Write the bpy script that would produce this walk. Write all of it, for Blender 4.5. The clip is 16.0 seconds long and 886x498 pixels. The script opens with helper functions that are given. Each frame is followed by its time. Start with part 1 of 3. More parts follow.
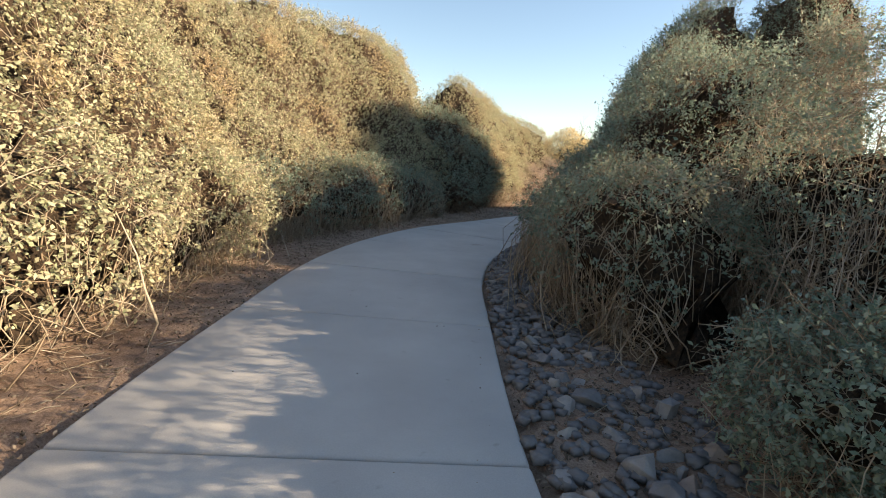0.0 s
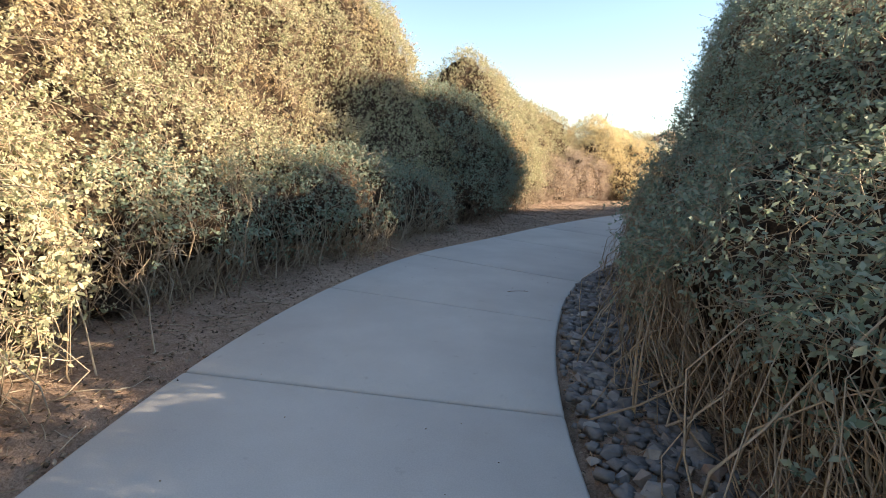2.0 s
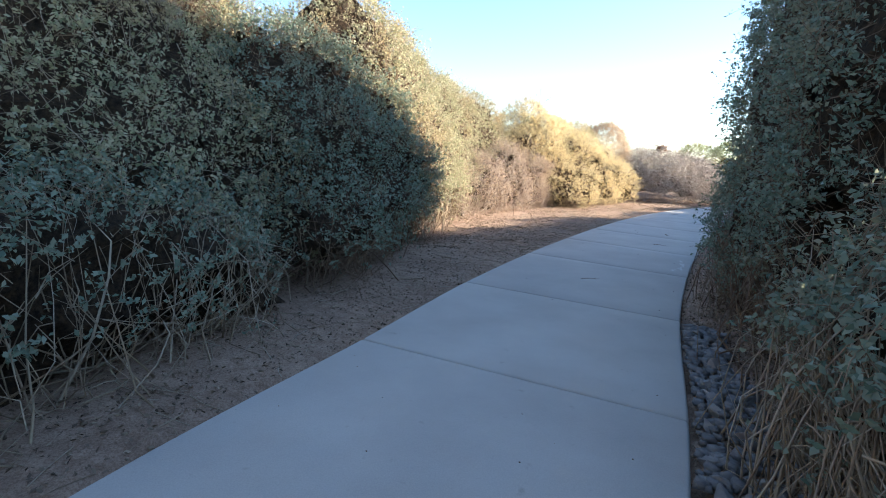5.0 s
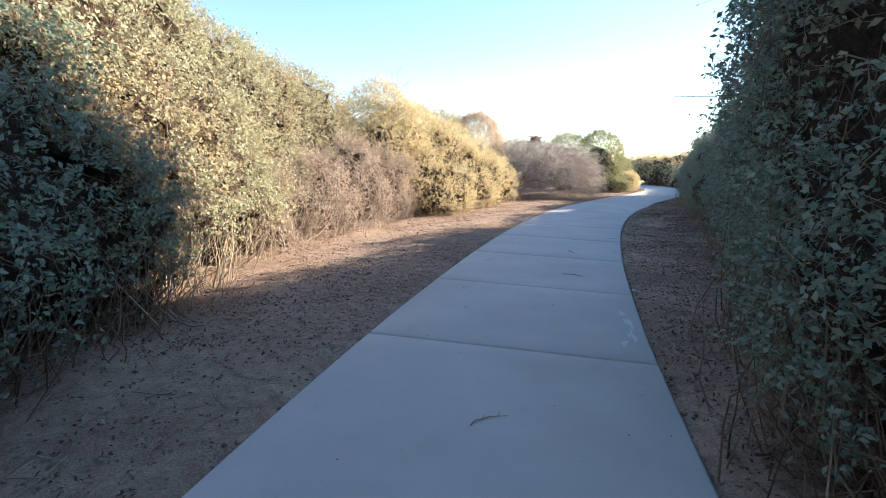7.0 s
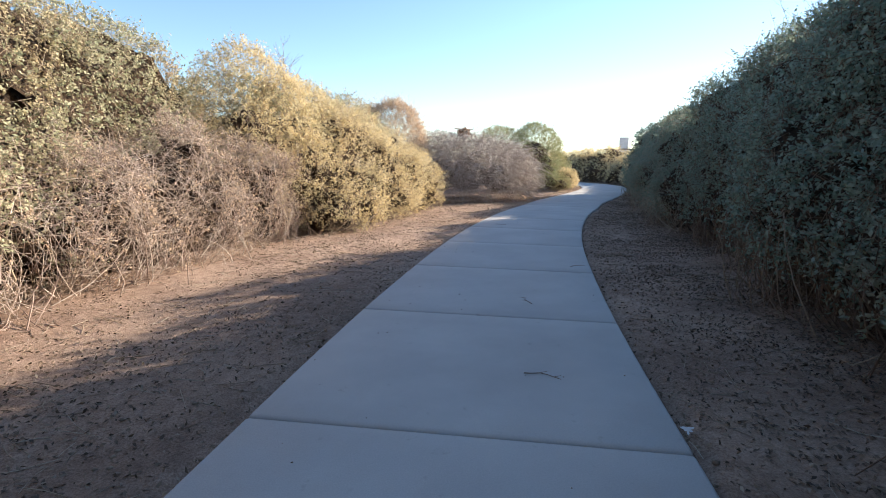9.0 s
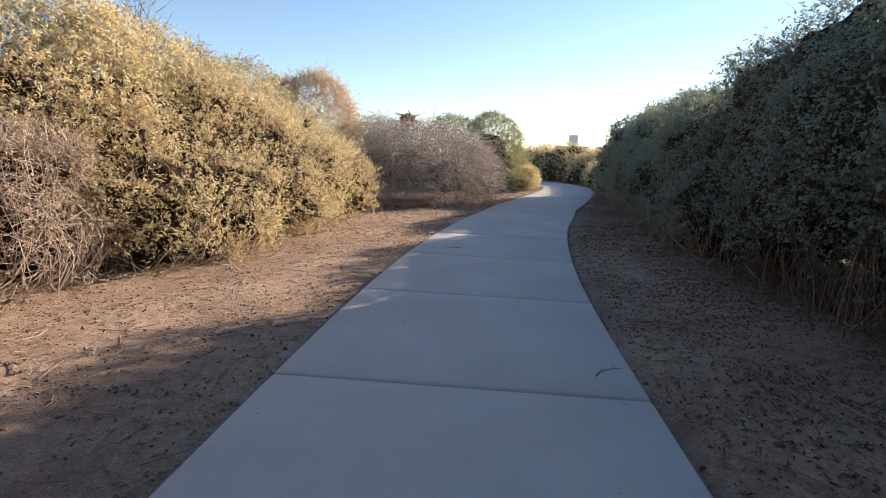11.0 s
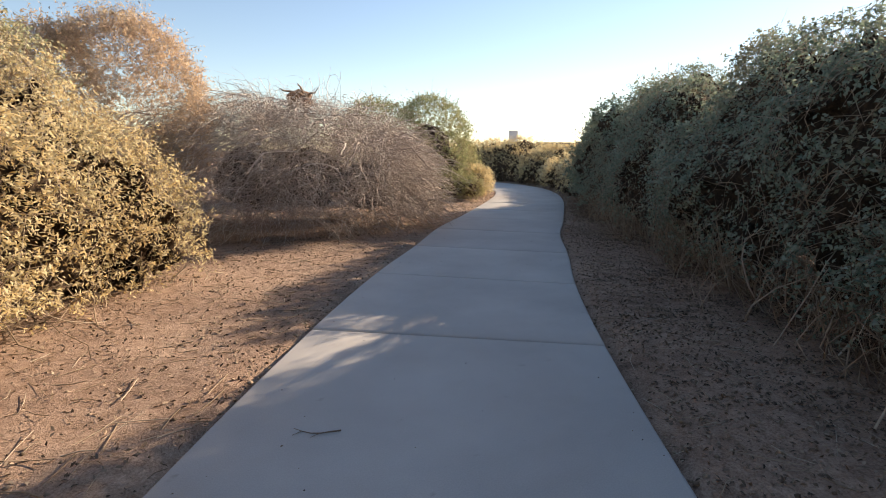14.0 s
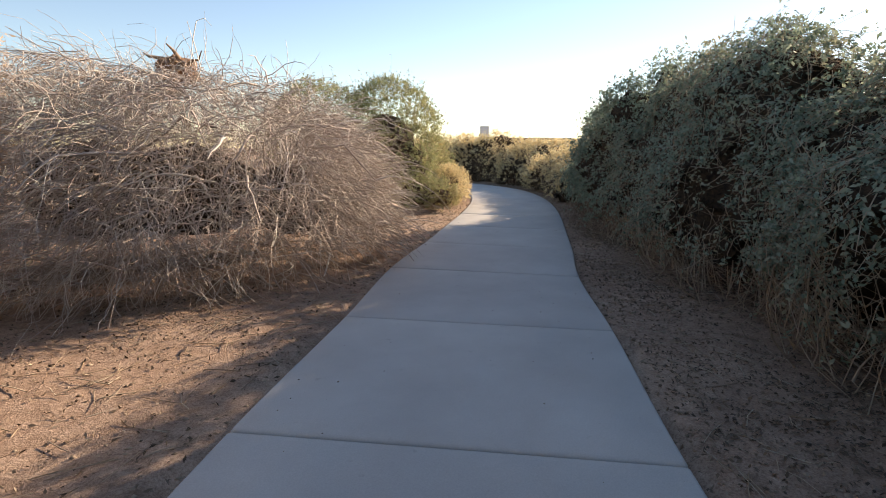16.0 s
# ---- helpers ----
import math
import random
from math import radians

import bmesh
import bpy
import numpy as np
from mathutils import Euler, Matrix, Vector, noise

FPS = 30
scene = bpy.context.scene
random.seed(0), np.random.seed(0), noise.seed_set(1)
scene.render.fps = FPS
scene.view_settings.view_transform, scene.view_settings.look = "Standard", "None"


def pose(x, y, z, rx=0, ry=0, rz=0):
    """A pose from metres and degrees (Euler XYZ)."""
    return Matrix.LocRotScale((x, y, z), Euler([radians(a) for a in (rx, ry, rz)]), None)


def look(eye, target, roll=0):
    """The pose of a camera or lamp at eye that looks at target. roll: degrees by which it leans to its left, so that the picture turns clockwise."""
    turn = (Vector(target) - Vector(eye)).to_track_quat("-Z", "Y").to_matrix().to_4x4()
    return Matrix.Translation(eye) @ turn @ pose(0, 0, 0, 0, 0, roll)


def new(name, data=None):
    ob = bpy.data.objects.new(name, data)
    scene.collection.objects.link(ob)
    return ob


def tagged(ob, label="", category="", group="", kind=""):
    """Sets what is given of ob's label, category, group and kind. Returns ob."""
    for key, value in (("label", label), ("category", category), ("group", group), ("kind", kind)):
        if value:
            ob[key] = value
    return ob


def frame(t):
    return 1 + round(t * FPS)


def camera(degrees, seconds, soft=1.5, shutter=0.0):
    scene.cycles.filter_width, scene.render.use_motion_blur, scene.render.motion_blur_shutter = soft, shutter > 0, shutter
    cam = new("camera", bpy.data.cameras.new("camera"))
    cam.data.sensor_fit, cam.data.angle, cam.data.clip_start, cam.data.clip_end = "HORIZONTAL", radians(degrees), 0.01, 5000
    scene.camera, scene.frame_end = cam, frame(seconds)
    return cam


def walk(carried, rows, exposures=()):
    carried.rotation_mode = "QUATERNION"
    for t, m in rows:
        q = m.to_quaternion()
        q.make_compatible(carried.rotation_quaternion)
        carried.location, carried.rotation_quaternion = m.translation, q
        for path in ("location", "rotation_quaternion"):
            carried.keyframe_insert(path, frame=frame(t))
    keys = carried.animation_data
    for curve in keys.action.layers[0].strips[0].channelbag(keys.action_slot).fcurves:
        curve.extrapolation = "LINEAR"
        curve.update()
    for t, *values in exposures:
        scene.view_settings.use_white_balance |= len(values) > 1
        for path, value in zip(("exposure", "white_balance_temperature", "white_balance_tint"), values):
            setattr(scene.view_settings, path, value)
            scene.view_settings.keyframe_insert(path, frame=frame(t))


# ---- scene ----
cam = camera(84.0, 16.0, soft=1.0)
PATH = [
    (0, (3.729, -0.346, 1.184), (3.197, 1.55, 0.832), 4.5),
    (0.5, (3.381, 0.339, 1.123), (2.816, 2.224, 0.765), 4.4),
    (1, (3.17, 0.999, 1.149), (2.589, 2.878, 0.782), 4.0),
    (1.5, (2.991, 1.683, 1.157), (2.429, 3.565, 0.781), 4.1),
    (2, (2.782, 2.396, 1.151), (2.243, 4.286, 0.778), 3.7),
    (2.5, (2.59, 3.067, 1.174), (2.069, 4.962, 0.805), 3.8),
    (3, (2.384, 3.743, 1.174), (1.872, 5.641, 0.804), 3.8),
    (3.2, (2.319, 4.01, 1.178), (1.816, 5.909, 0.803), 3.9),
    (5.3, (2.341, 7.134, 1.189), (2.18, 9.092, 0.814), 3.9),
    (5.5, (2.353, 7.422, 1.183), (2.245, 9.383, 0.808), 3.9),
    (6, (2.534, 8.271, 1.163), (2.545, 10.239, 0.804), 2.7),
    (6.5, (2.676, 9.142, 1.154), (2.796, 11.106, 0.797), 1.9),
    (7, (2.806, 9.859, 1.194), (3.045, 11.813, 0.84), 1.2),
    (7.5, (2.936, 10.59, 1.157), (3.27, 12.531, 0.807), 0.8),
    (8, (3.146, 11.266, 1.166), (3.537, 13.196, 0.816), 0.5),
    (8.5, (3.457, 11.962, 1.125), (3.907, 13.879, 0.778), 0.3),
    (9, (3.687, 12.588, 1.131), (4.186, 14.493, 0.779), 0.3),
    (9.2, (3.773, 12.805, 1.19), (4.288, 14.704, 0.834), 0.2),
    (11.3, (4.882, 15.665, 1.121), (5.597, 17.495, 0.75), 1.7),
    (11.5, (4.99, 15.886, 1.171), (5.723, 17.71, 0.801), 1.6),
    (12, (5.292, 16.576, 1.142), (6.081, 18.376, 0.77), 1.5),
    (12.5, (5.567, 17.209, 1.148), (6.4, 18.989, 0.775), 1.4),
    (13, (5.867, 17.828, 1.137), (6.732, 19.592, 0.763), 1.4),
    (13.5, (6.2, 18.45, 1.13), (7.087, 20.203, 0.754), 1.4),
    (14, (6.56, 19.036, 1.149), (7.457, 20.784, 0.77), 0.9),
    (14.5, (6.894, 19.657, 1.149), (7.824, 21.385, 0.767), 0.6),
    (15, (7.24, 20.222, 1.167), (8.192, 21.938, 0.783), 0.3),
    (15.5, (7.599, 20.804, 1.157), (8.575, 22.506, 0.77), 0.6),
    (16, (7.932, 21.374, 1.193), (8.926, 23.065, 0.8), 0.7),
]
walk(cam, [(t, look(e, g, r)) for t, e, g, r in PATH], [
    (0, 1.4, 7500, 11), (2.5, 1.9, 7250, 11), (5.5, 2.0, 6150, 9), (9, 1.4, 6150, 11), (12.5, 1.0, 7100, 15), (16, 1.15, 7400, 16)])

# ---- sky and sun ----
SUN_AZ, SUN_EL = radians(77.0), radians(21.0)      # azimuth clockwise from +y
SUN_WAY = Vector((math.sin(SUN_AZ) * math.cos(SUN_EL), math.cos(SUN_AZ) * math.cos(SUN_EL), math.sin(SUN_EL)))
world = bpy.data.worlds.new("world")
scene.world = world
world.use_nodes = True
wn, wl = world.node_tree.nodes, world.node_tree.links
sky = wn.new("ShaderNodeTexSky")
sky.sky_type, sky.sun_disc = "NISHITA", False
sky.sun_elevation, sky.sun_rotation = SUN_EL, SUN_AZ
sky.air_density, sky.dust_density, sky.ozone_density = 1.0, 0.05, 2.0
wl.new(sky.outputs[0], wn["Background"].inputs[0])
wn["Background"].inputs[1].default_value = 0.10
sun = new("sun", bpy.data.lights.new("sun", "SUN"))
sun.data.energy, sun.data.angle, sun.data.color = 5.0, radians(0.5), (1.0, 0.88, 0.70)
sun.matrix_world = look(SUN_WAY * 60, (0, 0, 0))

# ---- materials ----
def mat(name, rough=0.8):
    m = bpy.data.materials.new(name)
    m.use_nodes = True
    b = m.node_tree.nodes["Principled BSDF"]
    b.inputs["Roughness"].default_value = rough
    b.inputs["Specular IOR Level"].default_value = 0.3
    return m, m.node_tree.nodes, m.node_tree.links, b


def noise_node(n, l, scale, detail=4.0, rough=0.6):
    g = n.new("ShaderNodeNewGeometry")
    t = n.new("ShaderNodeTexNoise")
    t.inputs["Scale"].default_value, t.inputs["Detail"].default_value, t.inputs["Roughness"].default_value = scale, detail, rough
    l.new(g.outputs["Position"], t.inputs["Vector"])
    return t


def ramp(n, l, source, stops):
    r = n.new("ShaderNodeValToRGB")
    e = r.color_ramp.elements
    while len(e) < len(stops):
        e.new(0.5)
    for el, (p, c) in zip(e, stops):
        el.position, el.color = p, (*c, 1)
    l.new(source, r.inputs[0])
    return r


def mix(n, l, kind, fac, a, b):
    x = n.new("ShaderNodeMixRGB")
    x.blend_type = kind
    for sock, v in zip(x.inputs, (fac, a, b)):
        if hasattr(v, "is_output"):
            l.new(v, sock)
        else:
            sock.default_value = v if isinstance(v, float) else (*v, 1)
    return x.outputs[0]


def bump(n, l, b, height, strength, dist):
    k = n.new("ShaderNodeBump")
    k.inputs["Strength"].default_value, k.inputs["Distance"].default_value = strength, dist
    l.new(height, k.inputs["Height"])
    l.new(k.outputs[0], b.inputs["Normal"])


def leaf_material(name, tones, dry, dry_at=0.55, light=0.4):
    """Small leaves: tone by leaf, patches of dry ones, some light let through."""
    m, n, l, b = mat(name, 0.65)
    g = n.new("ShaderNodeNewGeometry")
    k = len(tones) - 1
    r = ramp(n, l, g.outputs["Random Per Island"], [(i / k, c) for i, c in enumerate(tones)])
    big = noise_node(n, l, 1.1, 3.0)
    patch = ramp(n, l, big.outputs[0], [(dry_at - 0.06, (0, 0, 0)), (dry_at + 0.12, (0.8, 0.8, 0.8))])
    d = ramp(n, l, g.outputs["Random Per Island"], [(0.0, dry[0]), (1.0, dry[1])])
    c = mix(n, l, "MIX", patch.outputs[0], r.outputs[0], d.outputs[0])
    l.new(c, b.inputs["Base Color"])
    tr = n.new("ShaderNodeBsdfTranslucent")
    l.new(c, tr.inputs[0])
    ms = n.new("ShaderNodeMixShader")
    ms.inputs[0].default_value = light
    l.new(b.outputs[0], ms.inputs[1])
    l.new(tr.outputs[0], ms.inputs[2])
    l.new(ms.outputs[0], n["Material Output"].inputs[0])
    return m


def twig_material(name, tones):
    m, n, l, b = mat(name, 0.85)
    g = n.new("ShaderNodeNewGeometry")
    k = len(tones) - 1
    r = ramp(n, l, g.outputs["Random Per Island"], [(i / k, c) for i, c in enumerate(tones)])
    t = noise_node(n, l, 45.0)
    c = mix(n, l, "MULTIPLY", 0.5, r.outputs[0], t.outputs[0])
    l.new(c, b.inputs["Base Color"])
    return m


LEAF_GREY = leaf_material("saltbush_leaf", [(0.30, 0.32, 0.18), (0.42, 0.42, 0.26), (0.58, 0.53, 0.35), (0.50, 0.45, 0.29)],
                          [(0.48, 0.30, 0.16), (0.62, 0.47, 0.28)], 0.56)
# The same saltbush leaf again, darker and greener: shade put into its colour.
LEAF_SHADED = leaf_material("shaded_saltbush_leaf", [(0.15, 0.21, 0.15), (0.23, 0.29, 0.21), (0.35, 0.39, 0.29), (0.31, 0.35, 0.27)],
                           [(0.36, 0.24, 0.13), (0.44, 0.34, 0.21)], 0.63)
LEAF_GOLD = leaf_material("golden_leaf", [(0.66, 0.49, 0.24), (0.78, 0.62, 0.34), (0.68, 0.59, 0.37), (0.84, 0.70, 0.45)],
                          [(0.38, 0.38, 0.24), (0.54, 0.47, 0.29)], 0.60, 0.5)
LEAF_BROWN = leaf_material("brown_leaf", [(0.56, 0.40, 0.27), (0.68, 0.51, 0.36), (0.60, 0.46, 0.31)],
                           [(0.50, 0.41, 0.28), (0.6, 0.5, 0.35)], 0.6, 0.5)
LEAF_OLIVE = leaf_material("olive_leaf", [(0.24, 0.26, 0.12), (0.36, 0.37, 0.18), (0.46, 0.44, 0.23)],
                           [(0.42, 0.33, 0.15), (0.5, 0.4, 0.2)], 0.56)
TWIG_BROWN = twig_material("brown_twig", [(0.20, 0.12, 0.08), (0.32, 0.21, 0.14), (0.46, 0.35, 0.24)])
TWIG_TAN = twig_material("tan_twig", [(0.34, 0.24, 0.16), (0.5, 0.38, 0.26), (0.62, 0.52, 0.4)])
TWIG_GREY = twig_material("grey_dead_twig", [(0.46, 0.36, 0.30), (0.66, 0.55, 0.47), (0.88, 0.8, 0.7)])
TWIG_PINK = twig_material("pinkish_dead_twig", [(0.40, 0.28, 0.22), (0.56, 0.43, 0.35), (0.74, 0.62, 0.52)])
# Dark litter tones that also carry the shade on the soil by the hedges.
SHADE_LITTER = twig_material("shade_litter", [(0.08, 0.055, 0.038), (0.16, 0.11, 0.077), (0.28, 0.20, 0.14), (0.12, 0.085, 0.06)])
LITTER = twig_material("dry_litter", [(0.10, 0.065, 0.04), (0.26, 0.18, 0.12), (0.50, 0.38, 0.27), (0.19, 0.13, 0.09)])


# Filler body inside the shrubs, shade between branches put into its dark browns.
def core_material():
    m, n, l, b = mat("core_shade_tone", 0.95)
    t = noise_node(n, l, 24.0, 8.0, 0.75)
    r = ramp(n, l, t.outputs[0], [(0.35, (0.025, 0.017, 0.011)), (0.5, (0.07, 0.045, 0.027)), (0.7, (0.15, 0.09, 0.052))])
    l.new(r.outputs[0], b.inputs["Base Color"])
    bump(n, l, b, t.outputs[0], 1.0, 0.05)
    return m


def concrete_material():
    m, n, l, b = mat("concrete", 0.9)
    o = n.new("ShaderNodeObjectInfo")
    big = noise_node(n, l, 1.3, 5.0)
    fine = noise_node(n, l, 160.0, 3.0)
    spots = noise_node(n, l, 11.0, 2.0)
    c = ramp(n, l, big.outputs[0], [(0.3, (0.55, 0.51, 0.47)), (0.7, (0.67, 0.63, 0.58))]).outputs[0]
    tone = ramp(n, l, o.outputs["Random"], [(0.0, (0.93, 0.93, 0.94)), (1.0, (1, 1, 1))]).outputs[0]
    c = mix(n, l, "MULTIPLY", 1.0, c, tone)
    c = mix(n, l, "MULTIPLY", 0.3, c, fine.outputs[0])
    st = ramp(n, l, spots.outputs[0], [(0.68, (1, 1, 1)), (0.78, (0.8, 0.78, 0.75))]).outputs[0]
    c = mix(n, l, "MULTIPLY", 0.9, c, st)
    l.new(c, b.inputs["Base Color"])
    bump(n, l, b, fine.outputs[0], 0.35, 0.002)
    return m


def soil_material():
    m, n, l, b = mat("soil", 0.95)
    big = noise_node(n, l, 0.9, 5.0)
    mid = noise_node(n, l, 12.0, 6.0, 0.7)
    fine = noise_node(n, l, 90.0, 4.0, 0.7)
    c = ramp(n, l, big.outputs[0], [(0.3, (0.36, 0.24, 0.175)), (0.7, (0.60, 0.43, 0.32))]).outputs[0]
    k = ramp(n, l, mid.outputs[0], [(0.35, (0.55, 0.5, 0.47)), (0.65, (1, 1, 1))]).outputs[0]
    c = mix(n, l, "MULTIPLY", 0.8, c, k)
    k = ramp(n, l, fine.outputs[0], [(0.35, (0.5, 0.46, 0.42)), (0.6, (1, 1, 1))]).outputs[0]
    c = mix(n, l, "MULTIPLY", 0.8, c, k)
    l.new(c, b.inputs["Base Color"])
    h = mix(n, l, "MIX", 0.4, mid.outputs[0], fine.outputs[0])
    bump(n, l, b, h, 0.9, 0.03)
    return m


def rock_material():
    m, n, l, b = mat("rock", 0.85)
    o = n.new("ShaderNodeObjectInfo")
    t = noise_node(n, l, 16.0, 6.0)
    f = noise_node(n, l, 80.0, 4.0)
    c = ramp(n, l, o.outputs["Random"], [(0.0, (0.22, 0.21, 0.21)), (0.45, (0.34, 0.32, 0.31)), (0.8, (0.42, 0.38, 0.34)), (1.0, (0.36, 0.26, 0.21))]).outputs[0]
    k = ramp(n, l, t.outputs[0], [(0.3, (0.6, 0.6, 0.6)), (0.7, (1, 1, 1))]).outputs[0]
    c = mix(n, l, "MULTIPLY", 0.9, c, k)
    l.new(c, b.inputs["Base Color"])
    bump(n, l, b, f.outputs[0], 0.5, 0.01)
    return m


def plain_material(name, colour, rough=0.8, grain=30.0):
    m, n, l, b = mat(name, rough)
    t = noise_node(n, l, grain)
    c = mix(n, l, "MULTIPLY", 0.3, colour, t.outputs[0])
    l.new(c, b.inputs["Base Color"])
    return m


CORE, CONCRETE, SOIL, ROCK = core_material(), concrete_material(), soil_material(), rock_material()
JOINT = plain_material("joint_dirt", (0.06, 0.05, 0.045), 0.95)

# ---- mesh tools ----
RNG = np.random.default_rng(7)


def mesh_np(name, verts, faces, material, smooth=False):
    """A mesh from arrays: verts (n, 3), faces (m, k)."""
    me = bpy.data.meshes.new(name)
    m, k = faces.shape
    me.vertices.add(len(verts))
    me.vertices.foreach_set("co", np.ascontiguousarray(verts, dtype=np.float32).ravel())
    me.loops.add(m * k)
    me.loops.foreach_set("vertex_index", np.ascontiguousarray(faces, dtype=np.int32).ravel())
    me.polygons.add(m)
    me.polygons.foreach_set("loop_start", np.arange(0, m * k, k, dtype=np.int32))
    if smooth:
        me.polygons.foreach_set("use_smooth", np.ones(m, dtype=bool))
    me.update(calc_edges=True)
    me.materials.append(material)
    return me


def part(name, me, parent, label="", kind=""):
    ob = new(name, me)
    ob.parent = parent
    return tagged(ob, label, "", "", kind)


def lattice(p):
    """Smooth value noise in -1..1 at points p."""
    i = np.floor(p).astype(np.int64)
    f = p - i
    f = f * f * (3 - 2 * f)
    out = np.zeros(len(p))
    for dx in (0, 1):
        for dy in (0, 1):
            for dz in (0, 1):
                h = (i[:, 0] + dx) * 73856093 ^ (i[:, 1] + dy) * 19349663 ^ (i[:, 2] + dz) * 83492791
                h = (h * 1103515245 + 12345) & 0x7FFFFFFF
                h = ((h >> 7) * 48271) % 65521
                w = (f[:, 0] if dx else 1 - f[:, 0]) * (f[:, 1] if dy else 1 - f[:, 1]) * (f[:, 2] if dz else 1 - f[:, 2])
                out += w * (h / 32760.0 - 1)
    return out


def unit(v):
    return v / np.maximum(np.linalg.norm(v, axis=-1, keepdims=True), 1e-9)


def tubes(name, pts, radii, material, sides=3):
    """Tapered twigs: pts (n, m, 3), radii (n, m)."""
    n, m, _ = pts.shape
    t = unit(pts[:, -1] - pts[:, 0])
    a = unit(np.cross(t, unit(RNG.normal(size=(n, 3)))))
    b = np.cross(t, a)
    ang = np.arange(sides) * 2 * np.pi / sides
    ring = a[:, None, None] * np.cos(ang)[None, None, :, None] + b[:, None, None] * np.sin(ang)[None, None, :, None]
    v = (pts[:, :, None] + ring * radii[:, :, None, None]).reshape(-1, 3)
    k = np.arange(n)[:, None, None] * m * sides + np.arange(m - 1)[None, :, None] * sides
    j = np.arange(sides)[None, None]
    j2 = (j + 1) % sides
    q = np.stack([k + j, k + j2, k + j2 + sides, k + j + sides], -1).reshape(-1, 4)
    return mesh_np(name, v, q, material, True)


def off_walk(pts):
    """Which strands stay clear of the concrete at foot height."""
    n, m, _ = pts.shape
    q = pts.reshape(-1, 3)
    over = (np.abs(path_distance(q[:, :2])) < HALF + 0.01) & (q[:, 2] < 0.35)
    return ~over.reshape(n, m).any(1)


def leaves(name, p, nrm, length, width, material):
    """Diamond leaves at p, loosely facing nrm."""
    n = len(p)
    facing = unit(nrm * 0.8 + RNG.normal(size=(n, 3)) * 0.75 + np.array([0, 0, 0.25]))
    a = unit(np.cross(facing, RNG.normal(size=(n, 3))))
    b = np.cross(facing, a)
    s = RNG.uniform(0.6, 1.3, (n, 1))
    la, wb = a * s * length * 0.5, b * s * width * 0.5
    bend = facing * s * length * 0.12
    v = np.stack([p - la - bend - 0.35 * wb, p - 0.25 * la + wb, p + la - bend + 0.35 * wb, p + 0.25 * la - wb], 1).reshape(-1, 3)
    return mesh_np(name, v, np.arange(n * 4).reshape(n, 4), material)


# ---- the walk's line ----
JOINTS = np.array([(5.05, -3.3), (4.2, -1.85), (3.42, -0.4), (2.75, 1.2), (2.25, 2.9), (1.86, 4.44), (1.73, 6.0), (1.87, 7.58), (2.41, 9.33), (2.92, 11.03),
                   (3.585, 12.85), (4.23, 14.42), (4.89, 15.93), (5.6, 17.42), (6.35, 18.9), (7.14, 20.3), (8.0, 21.67), (8.88, 22.93),
                   (9.81, 24.11), (10.72, 25.33), (11.69, 26.4), (12.72, 27.58), (13.75, 28.77), (14.75, 30.0), (15.7, 31.3),
                   (16.5, 32.65), (17.1, 34.1), (17.35, 35.65), (17.2, 37.2), (16.6, 38.7), (15.6, 39.9), (14.3, 40.8)])
HALF = 0.95
STEPS = 8


def spline(p, steps):
    q = np.vstack([2 * p[0] - p[1], p, 2 * p[-1] - p[-2]])
    out = []
    for i in range(1, len(q) - 2):
        for s in range(steps):
            t = s / steps
            out.append(0.5 * (2 * q[i] + (q[i + 1] - q[i - 1]) * t + (2 * q[i - 1] - 5 * q[i] + 4 * q[i + 1] - q[i + 2]) * t * t
                              + (3 * q[i] - q[i - 1] - 3 * q[i + 1] + q[i + 2]) * t ** 3))
    out.append(p[-1])
    return np.array(out)


LINE = spline(JOINTS, STEPS)
ALONG = unit(np.gradient(LINE, axis=0))
SIDE = np.stack([ALONG[:, 1], -ALONG[:, 0]], 1)     # to the right of the walk


def path_distance(xy):
    """Signed distance from the middle of the walk, right positive."""
    out = np.empty(len(xy))
    for s in range(0, len(xy), 40000):
        d = xy[s:s + 40000, None] - LINE[None]
        k = np.argmin((d ** 2).sum(-1), 1)
        r = np.arange(len(k))
        e = d[r, k]
        out[s:s + 40000] = np.sqrt((e ** 2).sum(-1)) * np.sign((e * SIDE[k]).sum(-1))
    return out


# ---- ground and walk ----
def ground():
    def axis(a, b, step):
        mid = np.arange(a, b + 1e-6, step)
        far = np.array([1, 2.5, 5, 10, 20, 45, 100, 250, 600, 1500, 3000.0])
        return np.concatenate([a - far[::-1], mid, b + far])
    x, y = axis(-5, 22, 0.18), axis(-5, 42, 0.18)
    gx, gy = np.meshgrid(x, y)
    p = np.stack([gx.ravel(), gy.ravel()], 1)
    d = np.abs(path_distance(p)) - HALF
    q = np.column_stack([p, np.zeros(len(p))])
    lumps = 0.020 * lattice(q * 3.1) + 0.035 * lattice(q * 0.8) + 0.008 * lattice(q * 9)
    z = np.where(d < 0, -0.11, -0.022 + np.clip(d, 0, 0.6) / 0.6 * (lumps + 0.012))
    w, h = len(x), len(y)
    i = (np.arange(h - 1)[:, None] * w + np.arange(w - 1)[None]).ravel()
    me = mesh_np("ground", np.column_stack([p, z]), np.stack([i, i + 1, i + w + 1, i + w], 1), SOIL, True)
    tagged(new("ground", me), "bare brown desert soil with dry litter beside the walk", "ground", "", "structure")


ground()


